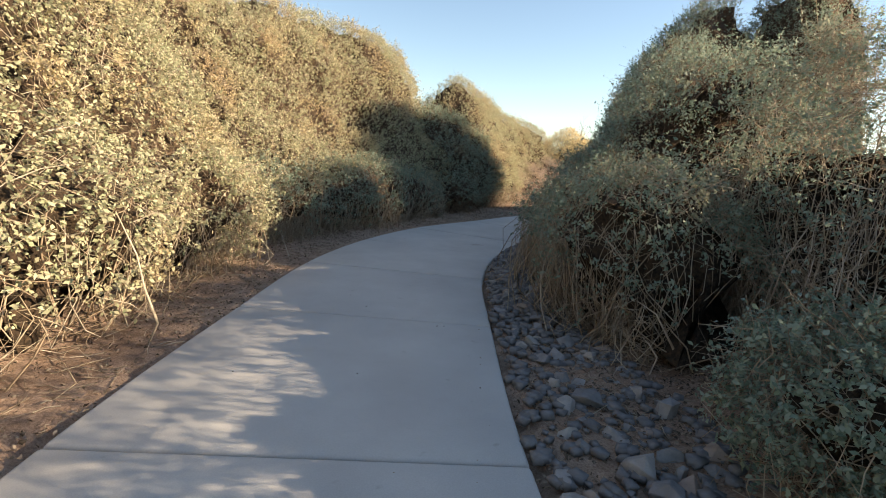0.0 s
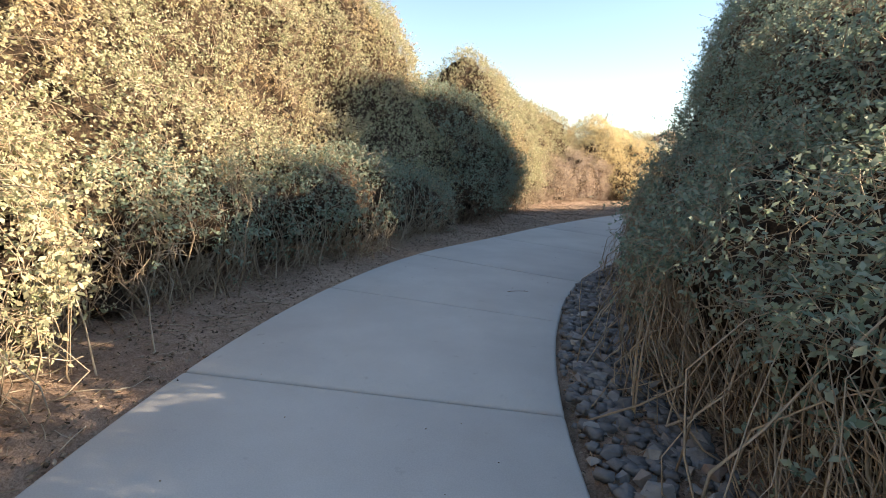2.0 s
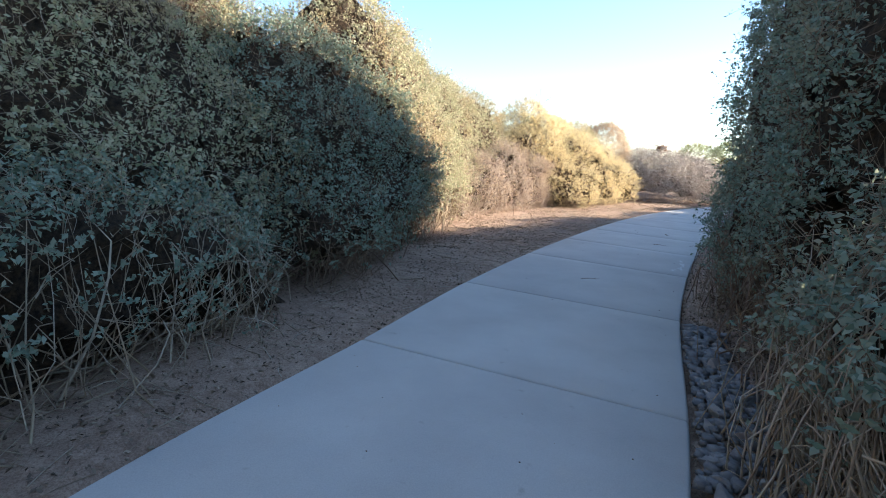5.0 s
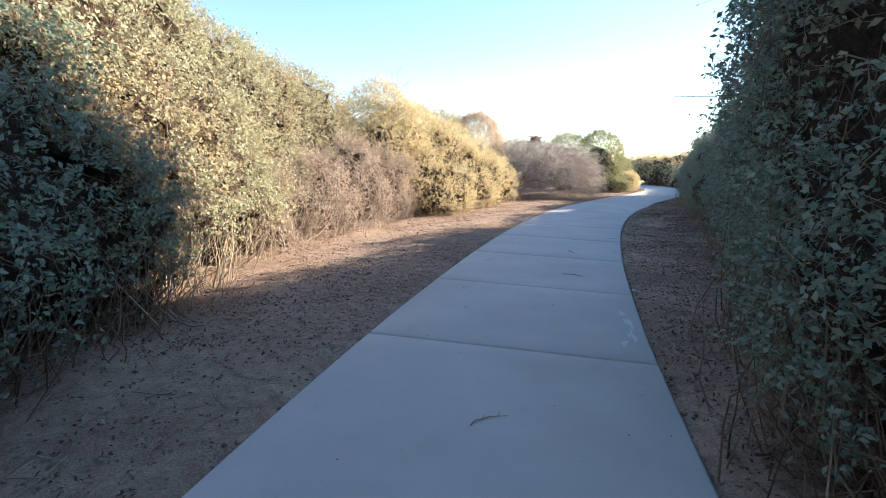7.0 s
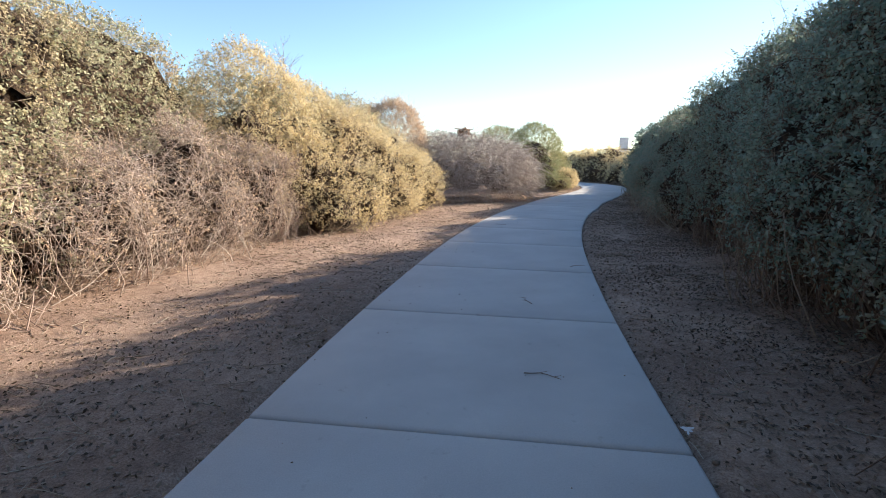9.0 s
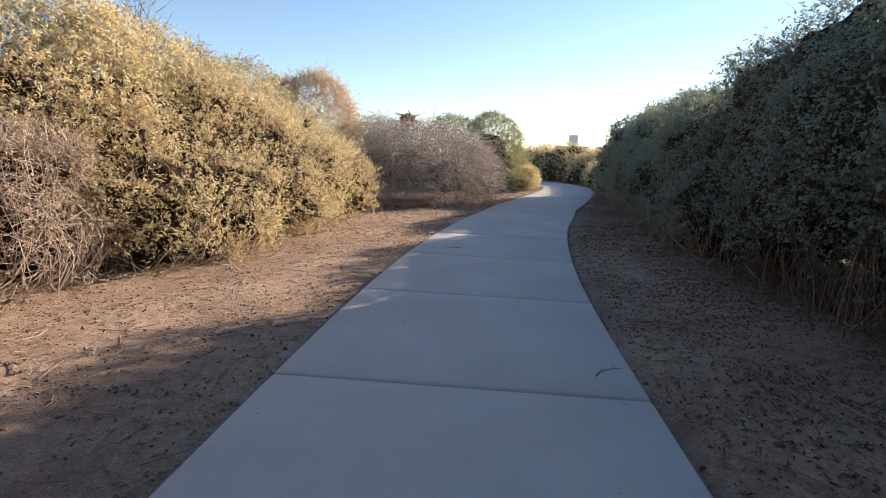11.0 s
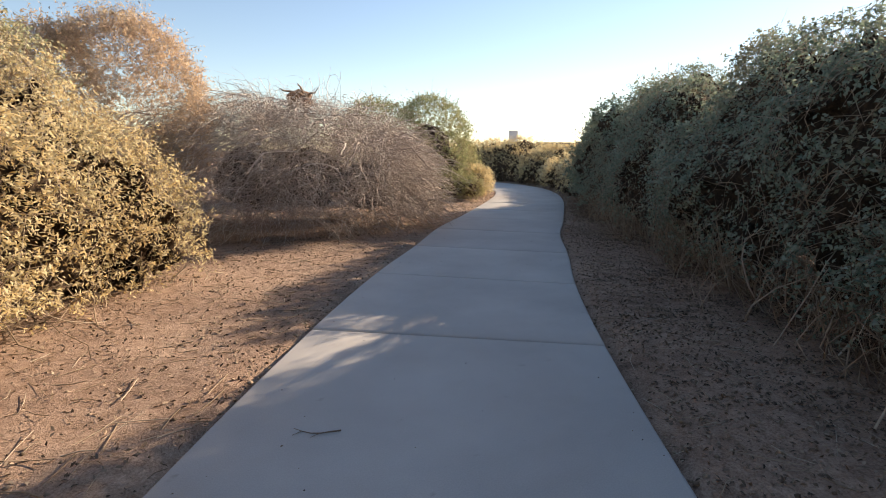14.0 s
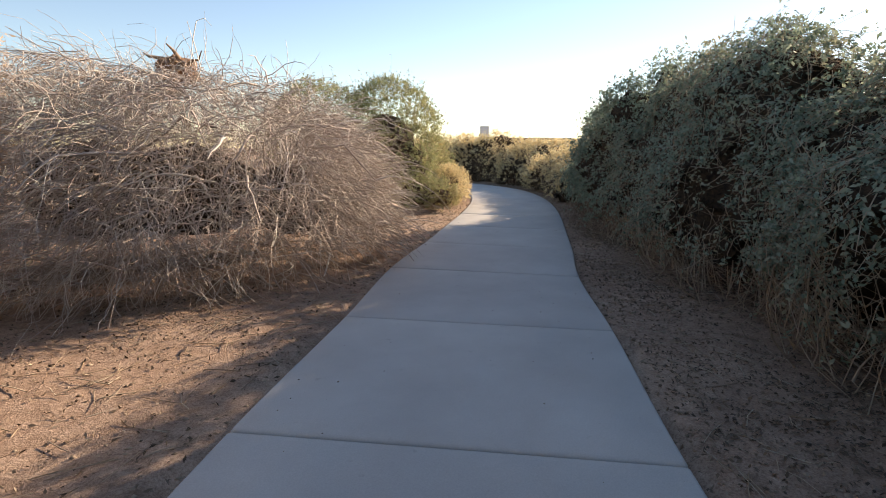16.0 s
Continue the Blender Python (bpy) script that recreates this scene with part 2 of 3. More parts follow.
def walkway():
    top = tagged(new("pavement"), "curving grey concrete walk in broad slabs", "path", "", "structure")
    bed = []
    w = HALF - 0.01
    for s in (-w, w):
        bed.append(np.column_stack([LINE + SIDE * s, np.full(len(LINE), -0.02)]))
    n = len(LINE)
    i = np.arange(n - 1)
    part("joint_filler", mesh_np("joint_filler", np.vstack(bed), np.stack([i, i + n, i + n + 1, i + 1], 1), JOINT), top, "dark dirt in the joints")
    across = np.array([-1, -0.9915, -0.98, -0.5, 0, 0.5, 0.98, 0.9915, 1.0])
    dz = np.array([-0.014, -0.004, 0, 0, 0, 0, 0, -0.004, -0.014])
    for k in range(len(JOINTS) - 1):
        a, b = k * STEPS, (k + 1) * STEPS
        length = np.linalg.norm(JOINTS[k + 1] - JOINTS[k])
        gap, lip = 0.0075 / length, 0.018 / length
        u = np.concatenate([[gap, gap + lip * 0.4, gap + lip], np.arange(1, STEPS) / STEPS, [1 - gap - lip, 1 - gap - lip * 0.4, 1 - gap]])
        uz = np.concatenate([[-0.012, -0.004, 0], np.zeros(STEPS - 1), [0, -0.004, -0.012]])
        pos = a + u * STEPS
        mid = np.stack([np.interp(pos, np.arange(n), LINE[:, c]) for c in (0, 1)], 1)
        side = unit(np.stack([np.interp(pos, np.arange(n), SIDE[:, c]) for c in (0, 1)], 1))
        v = mid[:, None] + side[:, None] * (across * HALF)[None, :, None]
        z = np.minimum(uz[:, None], 0) + dz[None]
        tilt = RNG.uniform(-0.002, 0.002)
        v = np.dstack([v, z + tilt])
        r, c = v.shape[:2]
        flat = v.reshape(-1, 3)
        low = flat.copy()
        low[:, 2] = -0.1
        idx = (np.arange(r - 1)[:, None] * c + np.arange(c - 1)[None]).ravel()
        faces = [np.stack([idx, idx + 1, idx + c + 1, idx + c], 1)]
        rim = np.concatenate([np.arange(c), np.arange(1, r) * c + c - 1, (r - 1) * c + np.arange(c - 2, -1, -1), np.arange(r - 2, -1, -1) * c])
        faces.append(np.stack([rim[:-1], rim[:-1] + r * c, rim[1:] + r * c, rim[1:]], 1))
        part("slab", mesh_np("slab", np.vstack([flat, low]), np.vstack(faces), CONCRETE), top)


walkway()


# ---- bushes ----
def shell(lobes, count, face_share=0.1, rough=0.3, seed=1):
    """Points and normals over the outside of the lobes, thinner away from the walk."""
    rng = np.random.default_rng(seed)
    L = np.array(lobes)
    area = np.array([(r[3] * r[4] + r[3] * r[5] + r[4] * r[5]) for r in L])
    pick = rng.choice(len(L), size=int(count), p=area / area.sum())
    d = unit(rng.normal(size=(int(count), 3)))
    c, r = L[pick, :3], L[pick, 3:]
    base = c + d * r
    w = lattice(base * 1.7 + 3.3) * 0.55 + lattice(base * 4.3 + 9.1) * 0.35 + lattice(base * 10.1) * 0.2
    p = c + d * r * (1 + rough * w)[:, None]
    ok = p[:, 2] > 0.03
    for l in L:
        ok &= (((p - l[:3]) / l[3:]) ** 2).sum(1) > 0.8
    p, d, r, w = p[ok], d[ok], r[ok], w[ok]
    n = unit(d / r)
    at = np.concatenate([np.argmin(((p[i:i + 40000, None, :2] - LINE[None, ::8]) ** 2).sum(-1), 1) * 8 for i in range(0, len(p), 40000)])
    to = unit(LINE[at] - p[:, :2])
    facing = np.maximum((to * n[:, :2]).sum(1), -(ALONG[at] * n[:, :2]).sum(1) - 0.25)     # towards the walk, or towards who comes along it
    keep = (facing > -0.15) | ((n[:, 2] > 0.35) & (facing > -0.6)) | (rng.random(len(p)) < face_share)
    return p[keep], n[keep], w[keep], rng


def shell_area(lobes):
    t = 0
    for r in lobes:
        a, b, c = r[3:]
        t += 4 * np.pi * (((a * b) ** 1.6 + (a * c) ** 1.6 + (b * c) ** 1.6) / 3) ** (1 / 1.6)
    return t


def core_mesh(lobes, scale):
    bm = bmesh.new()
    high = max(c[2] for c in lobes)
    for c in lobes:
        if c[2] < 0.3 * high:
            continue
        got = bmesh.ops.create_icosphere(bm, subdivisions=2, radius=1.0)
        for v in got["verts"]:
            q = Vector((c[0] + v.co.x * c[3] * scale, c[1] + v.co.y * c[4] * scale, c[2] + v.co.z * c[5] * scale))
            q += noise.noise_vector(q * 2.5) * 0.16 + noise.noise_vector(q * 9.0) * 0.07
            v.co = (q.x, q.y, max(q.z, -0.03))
    me = bpy.data.meshes.new("shade_core")
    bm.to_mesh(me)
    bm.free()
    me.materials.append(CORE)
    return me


class Surface:
    """The lumpy outside of a long shrub: a cross-section (depth, height) carried along its foot; side 1: right of the walk.
    Foot points are (x, y, share of the section's height)."""

    def __init__(self, foot, section, side, ends=(1.0, 1.0), rough=0.34, wave=0.1, seed=1):
        foot = np.array(foot, float)
        line = spline(foot, 24)
        run = np.concatenate([[0], np.cumsum(np.linalg.norm(np.diff(line[:, :2], axis=0), axis=1))])
        m = max(int(run[-1] / 0.11), 8)
        u = np.linspace(0, run[-1], m)
        p = np.stack([np.interp(u, run, line[:, i]) for i in range(3)], 1)
        e = unit(np.gradient(p[:, :2], axis=0))
        out = np.stack([e[:, 1], -e[:, 0]], 1) * side
        sec = spline(np.array(section, float), 12)
        arc = np.concatenate([[0], np.cumsum(np.linalg.norm(np.diff(sec, axis=0), axis=1))])
        k = max(int(arc[-1] / 0.11), 8)
        v = np.linspace(0, arc[-1], k)
        dep, hgt = np.interp(v, arc, sec[:, 0]), np.interp(v, arc, sec[:, 1])
        mid = 0.5 * (dep.max() + dep.min())
        near = np.minimum(np.minimum(u / ends[0], 1), np.minimum((run[-1] - u) / ends[1], 1))
        near = np.sqrt(np.clip(1 - (1 - near) ** 2, 0.0, 1))
        q = np.column_stack([p[:, :2], np.zeros(m)])
        swell = 1 + wave * lattice(q * 0.9 + seed * 7.7)
        lean = 0.16 * lattice(q * 1.1 + seed * 3.1)
        d = mid + (dep[None] - mid) * near[:, None] + (lean * near)[:, None]
        z = hgt[None] * (p[:, 2] * swell * (0.12 + 0.88 * near))[:, None]
        g = np.empty((m, k, 3))
        g[..., :2] = p[:, None, :2] + out[:, None] * d[..., None]
        g[..., 2] = z
        n = self.normals(g, side)
        f = g.reshape(-1, 3)
        w = lattice(f * 1.25 + seed * 5.3) * 0.5 + lattice(f * 2.9 + seed) * 0.42 + lattice(f * 6.5 + 2.0) * 0.26
        self.w = w.reshape(m, k)
        self.g = g + n * (rough * self.w * np.clip(near * 2, 0, 1)[:, None])[..., None]
        self.g[..., 2] = np.maximum(self.g[..., 2], 0.0)
        self.n = self.normals(self.g, side)
        c = 0.25 * (n[:-1, :-1] + n[1:, :-1] + n[:-1, 1:] + n[1:, 1:])
        a = np.linalg.norm(np.cross(self.g[1:, :-1] - self.g[:-1, :-1], self.g[:-1, 1:] - self.g[:-1, :-1]), axis=-1)
        front = -(c[..., :2] * out[:-1, None]).sum(-1)
        share = np.where(front > -0.3, 1.0, 0.1)
        share = np.where((c[..., 2] > 0.8) & (self.g[:-1, :-1, 2] > 1.7), 0.75 * share, share)
        tip = near[:-1, None] < 0.98
        share = np.where(tip, 1.0, share)
        self.a = a * share
        self.area = self.a.sum()

    @staticmethod
    def normals(g, side):
        n = unit(np.cross(np.gradient(g, axis=0), np.gradient(g, axis=1)))
        return -n * side

    def sample(self, count, rng):
        pa = (self.a / self.area).ravel()
        c = rng.choice(len(pa), size=int(count), p=pa)
        i, j = np.divmod(c, self.a.shape[1])
        s, t = rng.random((2, len(c)))
        mix4 = lambda x: (x[i, j].T * (1 - s) * (1 - t) + x[i + 1, j].T * s * (1 - t) + x[i, j + 1].T * (1 - s) * t + x[i + 1, j + 1].T * s * t).T
        return mix4(self.g), unit(mix4(self.n)), mix4(self.w)

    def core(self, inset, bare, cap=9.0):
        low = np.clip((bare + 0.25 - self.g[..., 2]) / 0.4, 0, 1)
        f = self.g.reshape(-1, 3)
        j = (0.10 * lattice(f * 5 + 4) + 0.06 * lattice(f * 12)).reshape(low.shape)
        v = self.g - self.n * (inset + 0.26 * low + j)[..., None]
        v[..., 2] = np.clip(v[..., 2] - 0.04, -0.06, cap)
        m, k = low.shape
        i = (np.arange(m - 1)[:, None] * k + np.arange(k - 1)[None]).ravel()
        return mesh_np("shade_core", v.reshape(-1, 3), np.stack([i, i + 1, i + k + 1, i + k], 1), CORE, False)


class Lobes:
    """The same, for a free-standing shrub made of rounded lobes."""

    def __init__(self, lobes, seed=1, around=1.0):
        self.lobes, self.seed, self.around = lobes, seed, around
        self.area = shell_area(lobes) * 0.6

    def sample(self, count, rng):
        p, n, w, _ = shell(self.lobes, count / 0.6, self.around, 0.15, int(rng.integers(1, 9999)))
        return p, n, w

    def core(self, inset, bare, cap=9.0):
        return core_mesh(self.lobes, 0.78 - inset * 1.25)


def shrub(label, body, leaf, twig, sprays=150, each=14, length=0.034, width=0.0145, reach=0.17, bare=0.4, twigs=60, stems=30,
          seed=1, name="saltbush", inset=0.2, droop=0.0, group="desert shrubs", wisps=1.0, cap=9.0):
    """Leafy sprays over the body, a twig to each, bare twigs between, stems at the foot, long wisps on the outline, a
    solid core coloured as shade.
    """
    rng = np.random.default_rng(seed)
    top = tagged(new(name), label, "bush", group)
    area = body.area
    p, n, w = body.sample(area * sprays, rng)
    # sprays are sparse in hollows and near the ground
    chance = np.clip(0.95 + 0.95 * w, 0.25, 1) * np.clip((p[:, 2] - bare * 0.45 + 0.28 * lattice(p * 2.2)) / (bare + 0.05), 0.03, 1)
    k = rng.random(len(p)) < chance
    p, n = p[k], n[k]
    m = len(p)
    p = p - n * rng.exponential(0.06, (m, 1)) + rng.normal(size=(m, 3)) * 0.02
    way = unit(n * 0.75 + rng.normal(size=(m, 3)) * 0.55 + np.array([0, 0, 0.4 - droop]))
    long = rng.uniform(0.5, 1.25, (m, 1)) * reach * (1 + (rng.random((m, 1)) < 0.05 * wisps) * rng.uniform(0.6, 1.6, (m, 1)) * (n[:, 2:] > 0.25))
    bend = rng.normal(size=(m, 3)) * 0.22 + np.array([0, 0, -0.12 - droop])

    def along(u):
        return p[:, None] + way[:, None] * (long * u)[:, :, None] + bend[:, None] * (long * u * np.abs(u))[:, :, None]
    shoot = along(np.broadcast_to(np.linspace(-0.7, 1, 3), (m, 3)))[::2]
    u = np.sort(rng.uniform(-0.25, 1.05, (m, each)), 1)
    lp = along(u) + unit(rng.normal(size=(m, each, 3))) * (0.55 * length)
    ln = np.repeat(way, each, 0) * 0.5 + np.repeat(n, each, 0) * 0.5 + rng.normal(size=(m * each, 3)) * 0.3
    lp = lp.reshape(-1, 3)
    k = lp[:, 2] > 0.005
    part("foliage", leaves("foliage", lp[k], ln[k], length, width, leaf), top, "", "stuff")
    rad = rng.uniform(0.0012, 0.0022, (len(shoot), 1)) * np.linspace(1.3, 0.6, 3)[None]
    shoot[:, :, 2] = np.maximum(shoot[:, :, 2], 0.0)
    k = off_walk(shoot)
    part("spray_wood", tubes("spray_wood", shoot[k], rad[k], twig), top, "", "stuff")
    # bare twigs between the sprays
    q, qn, _ = body.sample(area * twigs * 0.7, rng)
    m = len(q)
    way = unit(np.cross(qn, rng.normal(size=(m, 3))) + qn * rng.uniform(-0.2, 0.4, (m, 1)) + np.array([0, 0, 0.25 - droop]))
    step = rng.uniform(0.06, 0.2, (m, 1))
    pts = [q - qn * rng.uniform(0.0, max(inset, 0.2) * 0.9, (m, 1))]
    for _ in range(2):
        pts.append(pts[-1] + way * step)
        way = unit(way + rng.normal(size=(m, 3)) * 0.28 + np.array([0, 0, -0.05]))
    pts = np.stack(pts, 1)
    pts[:, :, 2] = np.maximum(pts[:, :, 2], 0.0)
    rad = rng.uniform(0.0014, 0.0036, (m, 1)) * np.linspace(1.2, 0.5, 3)[None]
    k = off_walk(pts)
    part("twig_tangle", tubes("twig_tangle", pts[k], rad[k], twig), top, "", "stuff")
    # stems that rise from the ground behind the foot and fork
    q, qn, _ = body.sample(area * stems, rng)
    k = (q[:, 2] < bare * 2.0 + 0.15)
    q, qn = q[k], qn[k]
    m = len(q)
    if m:
        q = q - qn * rng.uniform(0.0, 0.22, (m, 1))
        foot = q.copy()
        foot[:, :2] -= qn[:, :2] * rng.uniform(0.05, 0.4, (m, 1)) + rng.normal(size=(m, 2)) * 0.2
        foot[:, 2] = -0.03
        s = np.linspace(0, 1, 5)
        out = rng.normal(size=(m, 3)) * 0.10 + qn * 0.05
        st = foot[:, None] * (1 - s)[None, :, None] + q[:, None] * s[None, :, None] + out[:, None] * (4 * s * (1 - s))[None, :, None] + rng.normal(size=(m, 5, 3)) * 0.014
        st[:, :, 2] = np.maximum(st[:, :, 2], -0.02)
        rad = (rng.uniform(0.0018, 0.0055, (m, 1)) + (rng.random((m, 1)) < 0.08) * 0.003) * np.linspace(1.3, 0.45, 5)[None]
        k = off_walk(st)
        part("stem_tangle", tubes("stem_tangle", st[k], rad[k], twig), top, "", "stuff")
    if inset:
        part("shade_core", body.core(inset, bare, cap), top, "solid filler core, dark in place of inner shade", "stuff")
    return top


# cross-sections, from the foot at the walk's side over the top to the far side
MOUND = [(0.05, 0.0), (-0.05, 0.45), (0.08, 0.95), (0.45, 1.3), (0.85, 1.85), (1.35, 2.6), (2.0, 3.1), (2.8, 3.2), (3.4, 2.2), (3.6, 0.0)]
PEAK = [(0.3, 0.0), (-0.05, 0.42), (-0.1, 0.95), (0.1, 1.5), (0.5, 2.1), (1.0, 2.9), (1.7, 3.9), (2.4, 4.5), (3.0, 3.2), (3.2, 0.0)]
STEEP = [(0.15, 0.0), (-0.06, 0.5), (-0.1, 1.2), (-0.02, 1.9), (0.15, 2.6), (0.7, 3.15), (1.5, 3.2), (2.2, 2.2), (2.4, 0.0)]
ROUND = [(0.1, 0.0), (-0.12, 0.4), (0.02, 0.95), (0.4, 1.6), (0.95, 2.15), (1.7, 2.45), (2.5, 2.3), (3.1, 1.4), (3.2, 0.0)]
SLOPE = [(0.05, 0.0), (-0.1, 0.45), (0.05, 1.0), (0.35, 1.7), (0.7, 2.3), (1.2, 2.75), (1.9, 2.8), (2.6, 1.8), (2.8, 0.0)]
OVERHANG = [(0.3, 0.0), (-0.05, 0.42), (-0.12, 0.95), (0.05, 1.5), (0.4, 2.1), (0.9, 2.45), (1.5, 2.5), (2.2, 1.8), (2.4, 0.0)]
LOW = [(0.05, 0.0), (-0.08, 0.4), (0.02, 0.85), (0.3, 1.1), (0.75, 1.15), (1.2, 0.9), (1.35, 0.0)]
FINE = dict(sprays=240, each=11, length=0.032, width=0.0165, reach=0.15)
NEAR = dict(sprays=180, each=11, length=0.037, width=0.018)
MID = dict(sprays=150, each=11, length=0.04, width=0.019)
FAR = dict(sprays=95, each=11, length=0.062, width=0.026, twigs=30, stems=12)

# left of the walk
shrub("tall pale saltbush hedge, sunlit, over the walk's edge", Surface([(2.65, -2.6, 1), (1.62, 0.2, 1), (1.1, 1.6, 1), (0.72, 2.9, 1), (0.35, 4.2, 1), (0.1, 5.2, 1)], MOUND, -1, (1, 1.2), 0.32, 0.04, 11), LEAF_GREY, TWIG_TAN, seed=11, bare=0.4, stems=38, twigs=110, **FINE)
shrub("tall pale sunlit saltbush with a rust-brown hollow", Surface([(0.5, 3.0, 0.95), (0.15, 4.4, 1.08), (-0.1, 5.6, 1.12), (-0.15, 7.0, 1.15), (-0.05, 8.4, 1.2), (0.2, 9.8, 1.28), (0.45, 10.9, 1.26), (0.72, 12.4, 1.08)], MOUND, -1, (1, 0.9), 0.32, 0.04, 12), LEAF_GREY, TWIG_TAN, seed=12, bare=0.4, stems=50, twigs=110, **FINE)
shrub("low shaded saltbush with bare grey stems below", Surface([(0.32, 4.5, 0.75), (0.24, 5.4, 0.85), (0.28, 6.6, 0.88), (0.46, 7.8, 0.92), (0.76, 9.0, 0.88), (1.05, 10.0, 0.75)], LOW, -1, (0.6, 0.7), 0.24, 0.08, 14), LEAF_SHADED, TWIG_TAN, seed=14, bare=0.42, stems=100, twigs=100, inset=0.16, **FINE)
shrub("dark green shaded saltbush, rounded top", Surface([(0.45, 9.9, 0.8), (0.85, 10.9, 1), (1.1, 12.1, 1.02), (1.25, 13.3, 1.0), (1.3, 14.3, 0.85)], ROUND, -1, (0.9, 1.0), 0.4, 0.1, 42), LEAF_SHADED, TWIG_BROWN, seed=42, bare=0.3, stems=50, twigs=100, **NEAR)
shrub("pale saltbush with half-shaded face", Surface([(0.9, 12.6, 1.12), (1.15, 14.0, 1.22), (1.4, 15.4, 1.2), (1.55, 16.8, 1.15)], SLOPE, -1, (0.9, 1.2), 0.34, 0.06, 16), LEAF_GREY, TWIG_TAN, seed=16, bare=0.4, stems=40, twigs=90, **NEAR)
shrub("pale sunlit saltbush with twiggy foot", Surface([(1.2, 15.6, 1.08), (1.5, 17.2, 1.12), (1.9, 18.6, 1.08), (2.5, 20.0, 1.02), (2.9, 20.8, 0.9)], SLOPE, -1, (1.1, 1.2), 0.34, 0.06, 17), LEAF_GREY, TWIG_TAN, seed=17, bare=0.5, stems=40, twigs=120, **NEAR)
shrub("sparse pinkish-grey twiggy shrub in the sun", Surface([(1.6, 16.0, 0.8), (2.1, 17.5, 1.15), (2.65, 18.6, 1.3), (3.2, 19.6, 1.3), (3.8, 20.5, 1.0)], LOW, -1, (0.7, 0.7), 0.45, 0.15, 18), LEAF_BROWN, TWIG_PINK, seed=18, sprays=150, each=9, length=0.026, width=0.01, twigs=620, stems=50, bare=0.3, inset=0.3, name="twiggy_shrub")
shrub("golden-yellow feathery shrub in full sun", Surface([(3.6, 19.9, 0.75), (4.3, 20.8, 0.86), (4.95, 21.6, 0.9), (5.55, 22.4, 0.9), (6.15, 23.4, 0.88), (6.6, 24.5, 0.82)], ROUND, -1, (0.8, 0.9), 0.5, 0.12, 19), LEAF_GOLD, TWIG_TAN, seed=19, sprays=250, each=12, length=0.038, width=0.0115, reach=0.19, bare=0.1, twigs=120, stems=60, inset=0.24, name="golden_shrub", wisps=0.4)
shrub("pinkish-brown feathery shrub behind the golden one", Lobes([(5.9, 26.9, 1.6, 0.95, 0.95, 1.2), (5.2, 26.9, 1.4, 0.9, 0.9, 1.2)]), LEAF_BROWN, TWIG_PINK, seed=20, sprays=330, each=12, length=0.045, width=0.012, reach=0.22, inset=0.0, bare=0.2, twigs=150, name="brown_shrub", wisps=0.3)
shrub("grey-green saltbush behind the golden shrub", Lobes([(4.4, 25.2, 1.3, 1.2, 1.2, 1.3), (3.4, 24.0, 1.3, 1.4, 1.4, 1.35), (2.4, 22.4, 1.3, 1.4, 1.4, 1.3)]), LEAF_GREY, TWIG_BROWN, seed=21, inset=0.24, **MID)
shrub("tall golden shrub behind the hedge", Lobes([(2.7, 21.1, 1.5, 1.0, 1.0, 1.3), (3.4, 22.1, 1.4, 0.9, 0.9, 1.15)]), LEAF_GOLD, TWIG_TAN, seed=22, sprays=180, each=12, length=0.045, width=0.013, inset=0.34, name="golden_shrub", wisps=0.4)
shrub("round green saltbush beside the brush pile", Lobes([(12.3, 31.1, 1.3, 1.1, 1.1, 1.25), (11.1, 31.3, 1.25, 1.25, 1.25, 1.2), (13.1, 31.9, 0.85, 1.0, 1.0, 0.95)]), LEAF_OLIVE, TWIG_BROWN, seed=23, sprays=170, each=12, length=0.046, width=0.02, inset=0.22, bare=0.1, wisps=2.5)
shrub("low flat-topped green shrub beside the walk", Lobes([(12.45, 30.2, 0.36, 0.62, 0.5, 0.36), (12.9, 30.0, 0.3, 0.4, 0.4, 0.32)]), LEAF_OLIVE, TWIG_BROWN, seed=24, bare=0.1, inset=0.2, sprays=300, each=11, length=0.035, reach=0.1, stems=20, name="low_shrub")
shrub("low rounded olive shrub at the walk's edge", Lobes([(13.6, 30.9, 0.4, 0.5, 0.5, 0.5), (14.0, 31.5, 0.4, 0.45, 0.45, 0.45)]), LEAF_GOLD, TWIG_TAN, seed=25, bare=0.1, inset=0.2, sprays=300, each=11, length=0.035, reach=0.1, stems=20, name="low_shrub")
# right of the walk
shrub("twiggy brown saltbush standing back from the rocks, loose and open", Surface([(6.3, -2.6, 0.6), (5.9, -0.6, 0.6), (5.55, 0.9, 0.64), (5.3, 2.0, 0.72), (5.0, 3.1, 0.85), (4.7, 4.0, 0.98), (4.5, 4.8, 0.98)], OVERHANG, 1, (1, 0.9), 0.42, 0.1, 44), LEAF_SHADED, TWIG_TAN, seed=44, sprays=170, each=13, length=0.03, width=0.0135, twigs=330, stems=90, bare=0.75, inset=0.4, cap=1.45)
shrub("small rounded grey-green saltbush among the rocks", Lobes([(4.72, 1.72, 0.40, 0.42, 0.42, 0.38), (5.1, 1.5, 0.38, 0.45, 0.45, 0.36)]), LEAF_SHADED, TWIG_TAN, seed=30, bare=0.06, inset=0.28, sprays=600, each=12, reach=0.11, stems=90, twigs=120, length=0.027, width=0.014)
shrub("waist-high shaded saltbush with dense bare twigs at its foot", Surface([(4.2, 2.6, 0.85), (3.72, 3.25, 1.08), (3.42, 4.1, 1.15), (3.3, 5.2, 1.15), (3.3, 6.0, 1.05)], LOW, 1, (0.6, 0.6), 0.26, 0.1, 31), LEAF_SHADED, TWIG_TAN, seed=31, bare=0.42, stems=170, twigs=160, inset=0.2, **FINE)
